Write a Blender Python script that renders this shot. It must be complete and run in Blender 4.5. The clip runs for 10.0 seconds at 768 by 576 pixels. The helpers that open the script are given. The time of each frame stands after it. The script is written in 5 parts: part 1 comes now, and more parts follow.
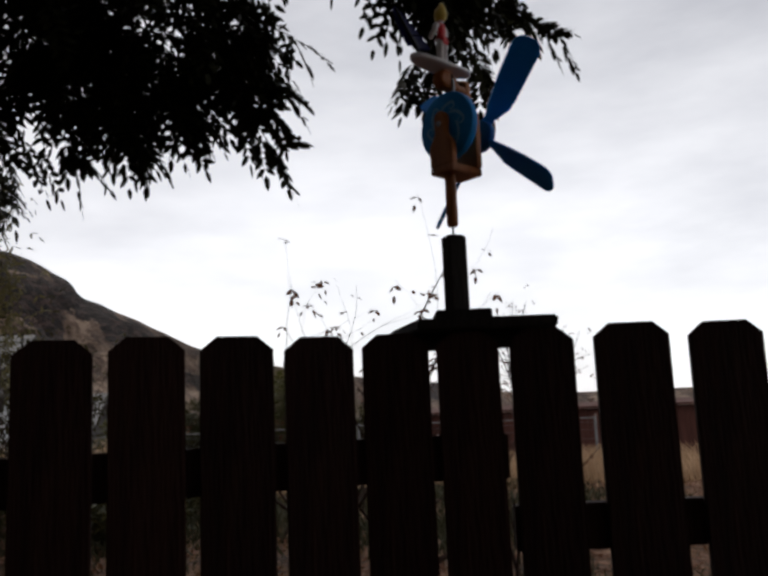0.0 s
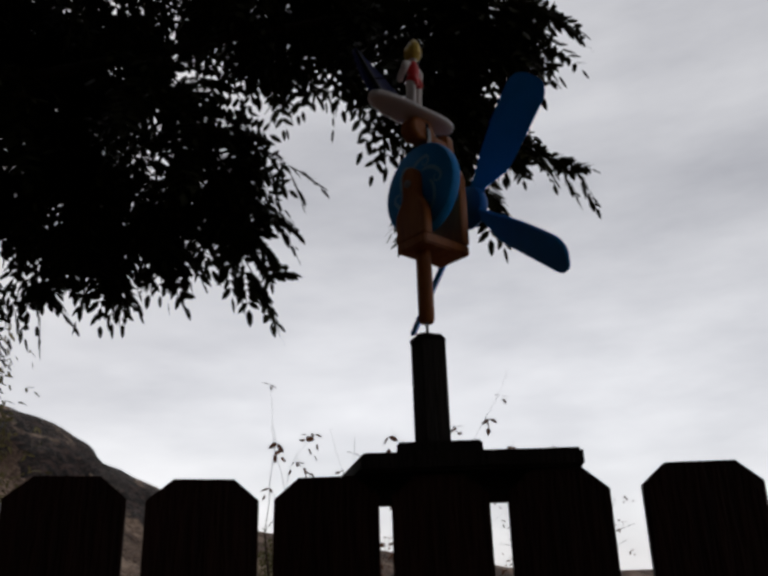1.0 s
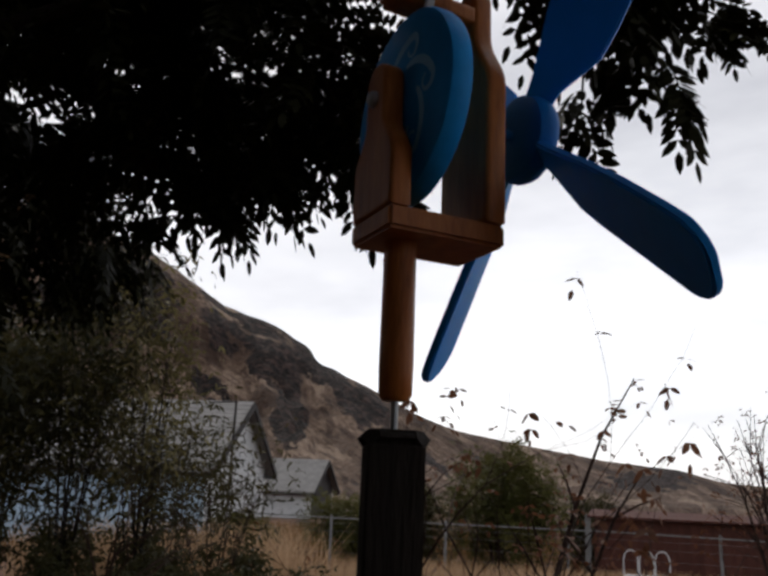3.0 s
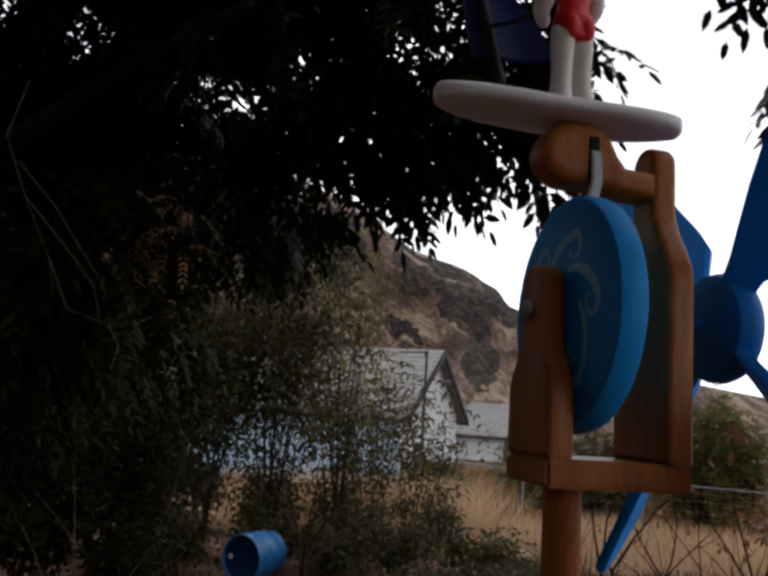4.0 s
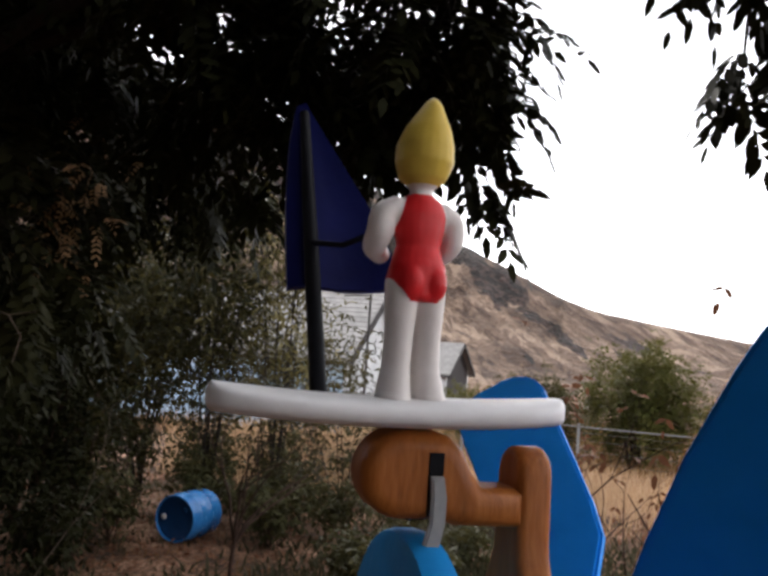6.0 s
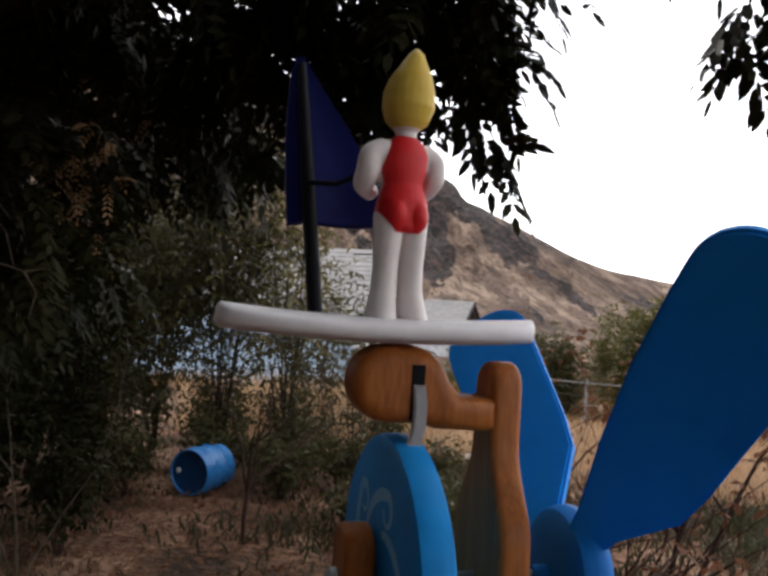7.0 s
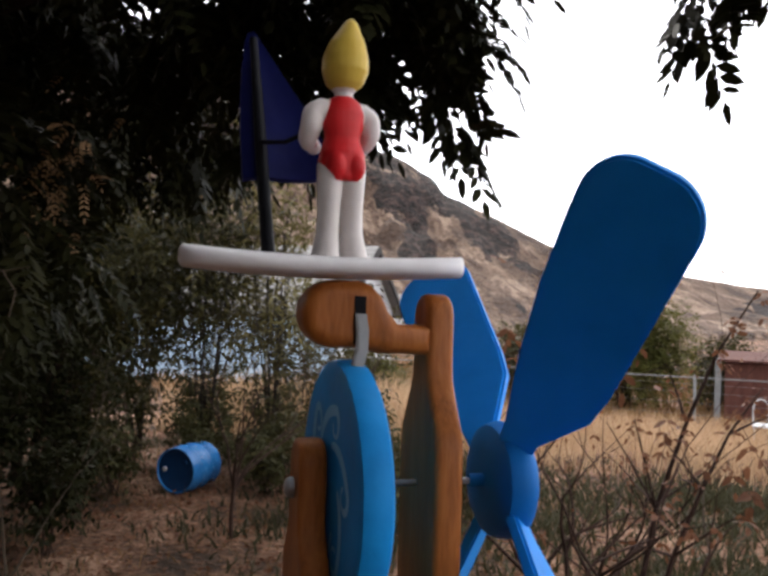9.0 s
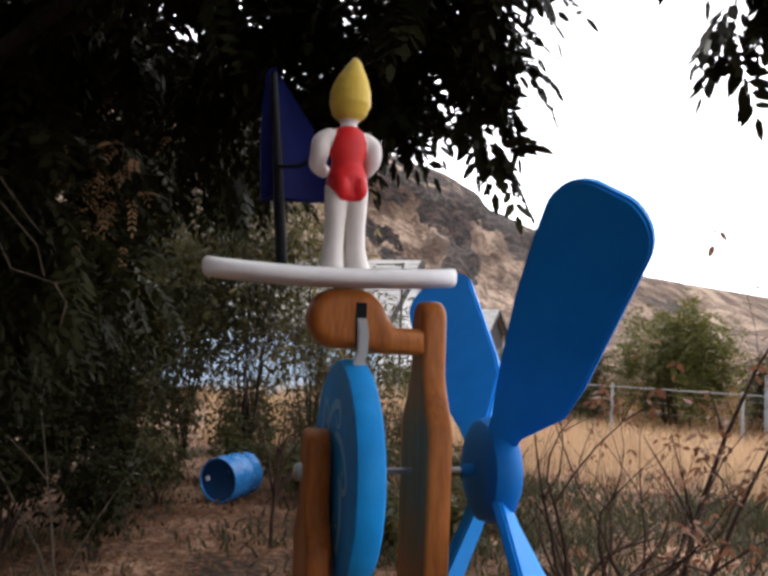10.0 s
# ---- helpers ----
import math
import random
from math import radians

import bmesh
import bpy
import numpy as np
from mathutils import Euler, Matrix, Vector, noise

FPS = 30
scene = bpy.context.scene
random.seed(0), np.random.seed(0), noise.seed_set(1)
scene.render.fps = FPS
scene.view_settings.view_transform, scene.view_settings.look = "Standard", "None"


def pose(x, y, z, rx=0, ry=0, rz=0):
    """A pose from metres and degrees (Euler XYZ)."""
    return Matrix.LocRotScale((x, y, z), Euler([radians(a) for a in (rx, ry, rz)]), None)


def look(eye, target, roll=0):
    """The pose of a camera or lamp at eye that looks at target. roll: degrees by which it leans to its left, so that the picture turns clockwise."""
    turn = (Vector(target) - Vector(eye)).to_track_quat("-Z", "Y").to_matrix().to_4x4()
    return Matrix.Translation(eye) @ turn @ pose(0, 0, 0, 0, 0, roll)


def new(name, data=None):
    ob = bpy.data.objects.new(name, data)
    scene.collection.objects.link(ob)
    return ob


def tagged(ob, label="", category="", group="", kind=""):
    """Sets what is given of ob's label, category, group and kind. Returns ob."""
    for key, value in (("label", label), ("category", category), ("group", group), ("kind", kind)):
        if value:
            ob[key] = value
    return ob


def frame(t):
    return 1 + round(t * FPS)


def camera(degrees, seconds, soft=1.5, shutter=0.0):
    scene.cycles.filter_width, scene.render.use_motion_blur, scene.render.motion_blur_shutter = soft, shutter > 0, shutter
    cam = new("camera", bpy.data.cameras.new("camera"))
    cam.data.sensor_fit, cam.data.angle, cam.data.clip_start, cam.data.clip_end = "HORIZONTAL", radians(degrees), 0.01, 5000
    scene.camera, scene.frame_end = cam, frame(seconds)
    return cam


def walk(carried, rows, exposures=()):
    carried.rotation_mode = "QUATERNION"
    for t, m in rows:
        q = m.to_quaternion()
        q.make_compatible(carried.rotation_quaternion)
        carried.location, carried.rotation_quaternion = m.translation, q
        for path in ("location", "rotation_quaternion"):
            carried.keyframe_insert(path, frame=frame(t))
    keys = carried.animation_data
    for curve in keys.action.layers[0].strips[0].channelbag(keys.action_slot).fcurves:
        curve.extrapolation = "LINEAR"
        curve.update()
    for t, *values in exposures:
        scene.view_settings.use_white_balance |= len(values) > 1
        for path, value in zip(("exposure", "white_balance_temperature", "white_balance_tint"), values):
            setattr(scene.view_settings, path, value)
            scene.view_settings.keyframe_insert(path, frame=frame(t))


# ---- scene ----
cam = camera(52.0, 10.0, soft=3.3, shutter=0.0)


def aim(eye, yaw, pitch, roll):
    """A camera pose from its eye, its heading to the left of +y, its tilt up and its roll, in degrees."""
    y, p = radians(yaw), radians(pitch)
    way = Vector((-math.sin(y) * math.cos(p), math.cos(y) * math.cos(p), math.sin(p)))
    return look(eye, Vector(eye) + way, roll)


PATH = [
    (0.0, (-0.1498, -1.7109, 1.0471), 0.30, 8.71, -2.44),
    (0.5, (-0.1196, -1.4228, 1.0704), 0.94, 12.22, -2.37),
    (1.0, (-0.0289, -1.1600, 1.0609), 1.77, 20.78, -1.76),
    (1.5, (0.0028, -0.9888, 1.1006), 2.80, 21.71, -1.86),
    (2.0, (0.0722, -0.7766, 1.1745), 6.91, 21.43, 0.33),
    (2.5, (0.1399, -0.6601, 1.3429), 15.05, 16.85, 0.40),
    (2.7, (0.1569, -0.5967, 1.3500), 14.67, 15.65, 1.44),
    (4.0, (0.1638, -0.5170, 1.5984), 30.93, 9.01, 3.86),
    (4.5, (0.1797, -0.4895, 1.6386), 30.52, 11.44, 3.10),
    (5.0, (0.1616, -0.3836, 1.7346), 27.52, 10.76, 3.70),
    (5.2, (0.1670, -0.3611, 1.8021), 27.40, 7.42, 6.24),
    (6.5, (0.1604, -0.3723, 1.8438), 26.60, 3.69, 2.89),
    (7.0, (0.1961, -0.4012, 1.8235), 27.31, 1.51, 3.62),
    (7.5, (0.2174, -0.4453, 1.8171), 26.08, 1.77, 5.60),
    (8.0, (0.2357, -0.4653, 1.8146), 27.50, 2.86, 3.02),
    (8.5, (0.2510, -0.4608, 1.7908), 27.26, 2.90, 0.58),
    (9.0, (0.2454, -0.4417, 1.7882), 26.01, 1.31, 1.76),
    (9.5, (0.2490, -0.4416, 1.7879), 27.24, 0.75, 1.93),
    (10.0, (0.3009, -0.4832, 1.7833), 29.20, 2.23, 2.10),
]
EXPOSURES = [(0.0, -0.32), (0.5, -0.44), (1.0, -0.65), (1.5, -0.85), (2.0, -0.95), (2.7, -0.42), (3.8, 0.2), (4.5, 1.0), (5.2, 1.48), (6.5, 1.25), (7.0, 1.18), (8.0, 1.42), (9.0, 1.52), (10.0, 1.75)]
walk(cam, [(t, aim(eye, yaw, pitch, roll)) for t, eye, yaw, pitch, roll in PATH], EXPOSURES)

# ---- sky and sun ----
SUN_ELEVATION, SUN_HEADING = 38.0, 35.0  # degrees; heading to the left of +y
world = bpy.data.worlds.new("overcast_sky")
scene.world = world
world.use_nodes = True
wn, wl = world.node_tree.nodes, world.node_tree.links
wn.clear()


def wnode(kind, **sets):
    nd = wn.new(kind)
    for key, val in sets.items():
        nd.inputs[key].default_value = val
    return nd


w_out, w_bg = wnode("ShaderNodeOutputWorld"), wnode("ShaderNodeBackground", Strength=1.0)
w_geo = wnode("ShaderNodeTexCoord")
w_sep = wnode("ShaderNodeSeparateXYZ")
wl.new(w_geo.outputs["Generated"], w_sep.inputs[0])
w_map = wnode("ShaderNodeMapping")
w_map.inputs["Scale"].default_value = (1.0, 1.0, 3.2)
wl.new(w_geo.outputs["Generated"], w_map.inputs["Vector"])
w_noise = wnode("ShaderNodeTexNoise", Scale=2.3, Detail=6.0, Roughness=0.55)
wl.new(w_map.outputs[0], w_noise.inputs["Vector"])
w_cloud = wnode("ShaderNodeValToRGB")
w_cloud.color_ramp.elements[0].position, w_cloud.color_ramp.elements[0].color = 0.3, (0.60, 0.595, 0.63, 1)
w_cloud.color_ramp.elements[1].position, w_cloud.color_ramp.elements[1].color = 0.72, (1.02, 1.01, 1.03, 1)
wl.new(w_noise.outputs[0], w_cloud.inputs[0])
# thinner, brighter cloud towards the horizon
w_low = wnode("ShaderNodeMapRange")
for key, val in (("From Min", 0.02), ("From Max", 0.42), ("To Min", 1.55), ("To Max", 0.98)):
    w_low.inputs[key].default_value = val
wl.new(w_sep.outputs["Z"], w_low.inputs[0])
w_mul = wn.new("ShaderNodeVectorMath")
w_mul.operation = "SCALE"
wl.new(w_cloud.outputs[0], w_mul.inputs[0])
wl.new(w_low.outputs[0], w_mul.inputs["Scale"])
w_sky = wn.new("ShaderNodeTexSky")
w_sky.sky_type, w_sky.sun_disc = "NISHITA", False
w_sky.sun_elevation, w_sky.sun_rotation = radians(SUN_ELEVATION), radians(-SUN_HEADING)
w_dim = wn.new("ShaderNodeVectorMath")
w_dim.operation = "SCALE"
w_dim.inputs["Scale"].default_value = 0.02
wl.new(w_sky.outputs[0], w_dim.inputs[0])
w_add = wn.new("ShaderNodeVectorMath")
wl.new(w_mul.outputs[0], w_add.inputs[0])
wl.new(w_dim.outputs[0], w_add.inputs[1])
wl.new(w_add.outputs[0], w_bg.inputs[0])
wl.new(w_bg.outputs[0], w_out.inputs[0])

sun = new("sun", bpy.data.lights.new("sun", "SUN"))
sun.data.energy, sun.data.angle, sun.data.color = 0.9, radians(14), (1.0, 0.95, 0.88)
_e, _h = radians(SUN_ELEVATION), radians(SUN_HEADING)
sun.matrix_world = look((0, 0, 30), (30 * math.sin(_h) * math.cos(_e), -30 * math.cos(_h) * math.cos(_e), 30 - 30 * math.sin(_e)))


# ---- materials ----
def material(name, stops, scale=8.0, rough=0.7, bump=0.15, metallic=0.0, stretch=(1, 1, 1), detail=6.0, fine=6.0, per_piece=0.0, spread=(0.3, 0.7), coat=0.0, spec=0.18):
    """A surface whose colour runs over the stops by a coarse and a fine noise, with a little relief."""
    m = bpy.data.materials.new(name)
    m.use_nodes = True
    nt = m.node_tree
    nodes, links = nt.nodes, nt.links
    bsdf = nodes["Principled BSDF"]
    co = nodes.new("ShaderNodeTexCoord")
    mp = nodes.new("ShaderNodeMapping")
    mp.inputs["Scale"].default_value = stretch
    links.new(co.outputs["Object"], mp.inputs["Vector"])
    n1 = nodes.new("ShaderNodeTexNoise")
    n1.inputs["Scale"].default_value, n1.inputs["Detail"].default_value = scale, detail
    n2 = nodes.new("ShaderNodeTexNoise")
    n2.inputs["Scale"].default_value, n2.inputs["Detail"].default_value = scale * fine, 4.0
    links.new(mp.outputs[0], n1.inputs["Vector"])
    links.new(mp.outputs[0], n2.inputs["Vector"])
    mx = nodes.new("ShaderNodeMath")
    mx.operation, mx.inputs[1].default_value = "MULTIPLY_ADD", 0.35
    links.new(n2.outputs[0], mx.inputs[0])
    sc = nodes.new("ShaderNodeMath")
    sc.operation, sc.inputs[1].default_value = "MULTIPLY", 0.65
    links.new(n1.outputs[0], sc.inputs[0])
    links.new(sc.outputs[0], mx.inputs[2])
    fac = mx.outputs[0]
    if per_piece:
        oi = nodes.new("ShaderNodeObjectInfo")
        ad = nodes.new("ShaderNodeMath")
        ad.operation, ad.inputs[1].default_value = "MULTIPLY_ADD", per_piece
        links.new(oi.outputs["Random"], ad.inputs[0])
        links.new(fac, ad.inputs[2])
        fac = ad.outputs[0]
    ramp = nodes.new("ShaderNodeValToRGB")
    el = ramp.color_ramp.elements
    for k, c in enumerate(stops):
        p = spread[0] + (spread[1] - spread[0]) * k / max(1, len(stops) - 1)
        e = el[k] if k < 2 else el.new(p)
        e.position, e.color = p, (*c, 1)
    links.new(fac, ramp.inputs[0])
    links.new(ramp.outputs[0], bsdf.inputs["Base Color"])
    rr = nodes.new("ShaderNodeMapRange")
    rr.inputs["To Min"].default_value, rr.inputs["To Max"].default_value = max(0.05, rough - 0.12), min(1, rough + 0.12)
    links.new(n2.outputs[0], rr.inputs[0])
    links.new(rr.outputs[0], bsdf.inputs["Roughness"])
    bsdf.inputs["Metallic"].default_value, bsdf.inputs["Specular IOR Level"].default_value = metallic, spec
    if coat:
        bsdf.inputs["Coat Weight"].default_value, bsdf.inputs["Coat Roughness"].default_value = coat, 0.25
    if bump:
        bp = nodes.new("ShaderNodeBump")
        bp.inputs["Strength"].default_value, bp.inputs["Distance"].default_value = bump, 0.02 / scale * 4
        links.new(n2.outputs[0], bp.inputs["Height"])
        links.new(bp.outputs[0], bsdf.inputs["Normal"])
    return m


def leaf_material(name, stops, translucency=0.25, scale=1.5):
    m = material(name, stops, scale=scale, rough=0.55, bump=0.0, fine=14.0)
    nt = m.node_tree
    bsdf, out = nt.nodes["Principled BSDF"], nt.nodes["Material Output"]
    bsdf.inputs["Specular IOR Level"].default_value = 0.08
    tr = nt.nodes.new("ShaderNodeBsdfTranslucent")
    tr.inputs[0].default_value = (*[min(1.0, 1.6 * c) for c in stops[-1]], 1)
    mix = nt.nodes.new("ShaderNodeMixShader")
    mix.inputs[0].default_value = translucency
    nt.links.new(bsdf.outputs[0], mix.inputs[1])
    nt.links.new(tr.outputs[0], mix.inputs[2])
    nt.links.new(mix.outputs[0], out.inputs[0])
    return m


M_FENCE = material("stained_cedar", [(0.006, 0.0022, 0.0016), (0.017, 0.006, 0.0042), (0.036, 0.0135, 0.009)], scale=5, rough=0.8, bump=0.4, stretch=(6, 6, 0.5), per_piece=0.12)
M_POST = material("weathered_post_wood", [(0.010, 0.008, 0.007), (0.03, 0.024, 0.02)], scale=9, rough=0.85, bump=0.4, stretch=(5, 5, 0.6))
M_PINE = material("varnished_pine", [(0.17, 0.050, 0.010), (0.32, 0.100, 0.020), (0.43, 0.150, 0.036)], scale=14, rough=0.45, bump=0.12, stretch=(5, 5, 0.8), coat=0.05)
M_BLUE = material("sky_blue_paint", [(0.006, 0.19, 0.52), (0.010, 0.26, 0.66), (0.028, 0.33, 0.74)], scale=9, rough=0.5, bump=0.10, spec=0.12)
M_ROYAL = material("royal_blue_paint", [(0.006, 0.20, 0.62), (0.009, 0.25, 0.74), (0.016, 0.28, 0.80)], scale=7, rough=0.5, bump=0.06, spec=0.10)
M_SWIRL = material("pale_blue_paint", [(0.13, 0.42, 0.70), (0.24, 0.56, 0.80)], scale=20, rough=0.5, bump=0.1)
M_NAVY = material("navy_sail_paint", [(0.003, 0.005, 0.042), (0.007, 0.010, 0.090)], scale=9, rough=0.55, bump=0.08, spec=0.1)
# Darker copy of the royal blue: the hub's shade is in the colour.
M_HUB = material("shaded_hub_blue", [(0.004, 0.11, 0.36), (0.006, 0.14, 0.45), (0.012, 0.17, 0.52)], scale=7, rough=0.5, bump=0.06, spec=0.12)
M_BLACK = material("black_paint", [(0.004, 0.004, 0.006), (0.010, 0.010, 0.012)], scale=12, rough=0.6, bump=0.1, spec=0.08)
M_WHITE = material("white_gloss_paint", [(0.62, 0.60, 0.59), (0.78, 0.76, 0.75)], scale=16, rough=0.4, bump=0.06, coat=0.1)
M_SKIN = material("pale_painted_wood", [(0.60, 0.55, 0.52), (0.74, 0.69, 0.66)], scale=16, rough=0.45, bump=0.06)
M_RED = material("red_paint", [(0.46, 0.010, 0.014), (0.62, 0.022, 0.024)], scale=14, rough=0.42, bump=0.06)
M_YELLOW = material("yellow_paint", [(0.50, 0.34, 0.045), (0.66, 0.48, 0.09)], scale=14, rough=0.45, bump=0.06)
M_WIRE = material("dull_grey_wire", [(0.11, 0.11, 0.11), (0.20, 0.20, 0.20)], scale=20, rough=0.6)
M_STEEL = material("galvanised_steel", [(0.20, 0.21, 0.22), (0.36, 0.37, 0.38)], scale=30, rough=0.5, bump=0.05, metallic=0.7, spec=0.5)
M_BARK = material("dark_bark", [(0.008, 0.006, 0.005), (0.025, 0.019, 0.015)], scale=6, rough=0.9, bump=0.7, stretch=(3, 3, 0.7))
M_TWIG = material("dry_brown_stem", [(0.016, 0.008, 0.006), (0.050, 0.026, 0.019)], scale=10, rough=0.85, bump=0.3)
M_BROWNTWIG = material("brown_live_twig", [(0.020, 0.010, 0.007), (0.060, 0.034, 0.025)], scale=10, rough=0.85, bump=0.3)
# Weed leaf kept dark: the shade under the tree is in its colour.
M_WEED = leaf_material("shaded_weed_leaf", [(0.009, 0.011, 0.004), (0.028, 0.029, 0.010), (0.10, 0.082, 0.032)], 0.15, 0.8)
# Stops lie far below real foliage: deep tree shade is in this green.
M_LEAF = leaf_material("shaded_green_leaf", [(0.005, 0.0055, 0.002), (0.012, 0.0125, 0.0045), (0.028, 0.026, 0.010)], 0.03)
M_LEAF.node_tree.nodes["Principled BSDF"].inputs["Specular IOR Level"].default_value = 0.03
# Near-black to bright olive: dappled light is put into the leaf colour.
M_OLIVE = leaf_material("dappled_olive_leaf", [(0.004, 0.005, 0.002), (0.012, 0.0135, 0.0045), (0.12, 0.098, 0.034)], 0.12, 1.6)
# Brighter copy of the olive, coloured as foliage that catches the light.
M_WILLOW = leaf_material("lit_olive_leaf", [(0.012, 0.012, 0.004), (0.050, 0.045, 0.014), (0.24, 0.20, 0.085)], 0.15, 1.6)
M_SAGE = leaf_material("green_bush_leaf", [(0.014, 0.018, 0.005), (0.048, 0.052, 0.013), (0.125, 0.110, 0.032)], 0.2, 0.5)
M_RUST = leaf_material("rusty_dry_leaf", [(0.05, 0.022, 0.012), (0.17, 0.075, 0.040)], 0.2, 3.0)
# Dry leaf, its tan lightened so the sunlit look is in the colour.
M_SUNLITLEAF = leaf_material("sunlit_dry_leaf", [(0.06, 0.034, 0.016), (0.24, 0.140, 0.070), (0.46, 0.30, 0.17)], 0.25, 2.5)
M_DRY = leaf_material("dry_grass_blade", [(0.06, 0.030, 0.011), (0.14, 0.075, 0.030), (0.26, 0.155, 0.068)], 0.15, 0.6)
M_STRAW = leaf_material("pale_straw_blade", [(0.11, 0.060, 0.030), (0.30, 0.182, 0.100), (0.54, 0.385, 0.245)], 0.2, 0.6)
M_GREENGRASS = leaf_material("dull_green_grass", [(0.018, 0.020, 0.010), (0.054, 0.050, 0.026)], 0.2, 0.6)
M_PALETWIG = material("pale_dead_twig", [(0.045, 0.034, 0.024), (0.11, 0.085, 0.062)], scale=10, rough=0.85, bump=0.3)
M_GROUND = material("dry_earth_with_litter", [(0.024, 0.014, 0.008), (0.070, 0.036, 0.020), (0.155, 0.081, 0.048), (0.29, 0.175, 0.116)], scale=1.1, rough=0.95, bump=0.9, fine=16.0, spread=(0.39, 0.61))
M_SIDING = material("white_painted_siding", [(0.40, 0.41, 0.42), (0.55, 0.55, 0.55)], scale=2, rough=0.6, bump=0.1)
M_BLUEWALL = material("pale_blue_siding", [(0.30, 0.41, 0.52), (0.42, 0.53, 0.63)], scale=2, rough=0.65, bump=0.1)
M_ROOF = material("grey_shingle_roof", [(0.14, 0.135, 0.13), (0.25, 0.24, 0.23)], scale=3, rough=0.9, bump=0.4, per_piece=0.15)
M_TRIM = material("dark_trim", [(0.018, 0.016, 0.016), (0.035, 0.03, 0.03)], scale=5, rough=0.7)
M_REDSHED = material("brown_red_barn_wood", [(0.05, 0.018, 0.014), (0.10, 0.04, 0.03)], scale=2, rough=0.85, bump=0.3, stretch=(4, 4, 0.5))
M_BARREL = material("blue_plastic", [(0.012, 0.095, 0.28), (0.030, 0.19, 0.46)], scale=5, rough=0.24, bump=0.05, spec=0.5)
M_LID = material("dark_blue_plastic", [(0.003, 0.022, 0.075), (0.006, 0.040, 0.12)], scale=5, rough=0.6, bump=0.05, spec=0.15)
M_GLASS = material("dark_window_glass", [(0.02, 0.025, 0.03), (0.04, 0.045, 0.05)], scale=2, rough=0.08, bump=0, spec=0.5)


def rock_material():
    """Tan talus with dark basalt outcrops that break through on steep and high ground."""
    m = material("basalt_hill", [(0.085, 0.053, 0.036), (0.165, 0.112, 0.079), (0.27, 0.195, 0.142)], scale=0.06, rough=0.95, bump=1.0, fine=18.0, spread=(0.41, 0.60))
    nt = m.node_tree
    nodes, links = nt.nodes, nt.links
    bsdf = nodes["Principled BSDF"]
    tan = bsdf.inputs["Base Color"].links[0].from_socket
    co = nodes.new("ShaderNodeTexCoord")
    at = nodes.new("ShaderNodeAttribute")
    at.attribute_name = "outcrop"
    no = nodes.new("ShaderNodeTexNoise")
    no.inputs["Scale"].default_value, no.inputs["Detail"].default_value, no.inputs["Roughness"].default_value = 0.17, 12.0, 0.72
    mp = nodes.new("ShaderNodeMapping")
    mp.inputs["Scale"].default_value = (1.0, 1.0, 0.55)
    links.new(co.outputs["Object"], mp.inputs[0])
    links.new(mp.outputs[0], no.inputs["Vector"])
    ad = nodes.new("ShaderNodeMath")
    links.new(no.outputs[0], ad.inputs[0])
    links.new(at.outputs["Fac"], ad.inputs[1])
    rp = nodes.new("ShaderNodeValToRGB")
    rp.color_ramp.elements[0].position, rp.color_ramp.elements[1].position = 0.90, 0.95
    links.new(ad.outputs[0], rp.inputs[0])
    n3 = nodes.new("ShaderNodeTexNoise")
    n3.inputs["Scale"].default_value, n3.inputs["Detail"].default_value, n3.inputs["Roughness"].default_value = 0.55, 12.0, 0.72
    links.new(co.outputs["Object"], n3.inputs["Vector"])
    r3 = nodes.new("ShaderNodeValToRGB")
    r3.color_ramp.elements[0].position, r3.color_ramp.elements[0].color = 0.46, (0.006, 0.004, 0.0035, 1)
    r3.color_ramp.elements[1].position, r3.color_ramp.elements[1].color = 0.62, (0.055, 0.033, 0.027, 1)
    links.new(n3.outputs[0], r3.inputs[0])
    mix = nodes.new("ShaderNodeMix")
    mix.data_type = "RGBA"
    links.new(rp.outputs[0], mix.inputs[0])
    sa = nodes.new("ShaderNodeAttribute")
    sa.attribute_name = "scree"
    sr = nodes.new("ShaderNodeValToRGB")
    for e, (p, c) in zip((sr.color_ramp.elements[0], sr.color_ramp.elements[1], sr.color_ramp.elements.new(0.55)), ((0.22, (0.50, 0.46, 0.45, 1)), (0.85, (1.75, 1.75, 1.78, 1)), (0.55, (1, 1, 1, 1)))):
        e.position, e.color = p, c
    links.new(sa.outputs["Fac"], sr.inputs[0])
    tm = nodes.new("ShaderNodeMix")
    tm.data_type, tm.blend_type = "RGBA", "MULTIPLY"
    tm.inputs[0].default_value = 1.0
    links.new(tan, tm.inputs[6])
    links.new(sr.outputs[0], tm.inputs[7])
    # gullies and rock bands that run down the slope
    fa = nodes.new("ShaderNodeAttribute")
    fa.attribute_name = "downslope"
    fm = nodes.new("ShaderNodeMapping")
    fm.inputs["Scale"].default_value = (1.9, 0.42, 1.0)
    links.new(fa.outputs["Vector"], fm.inputs[0])
    fn = nodes.new("ShaderNodeTexNoise")
    fn.inputs["Scale"].default_value, fn.inputs["Detail"].default_value, fn.inputs["Roughness"].default_value = 1.0, 9.0, 0.66
    links.new(fm.outputs[0], fn.inputs["Vector"])
    fr = nodes.new("ShaderNodeValToRGB")
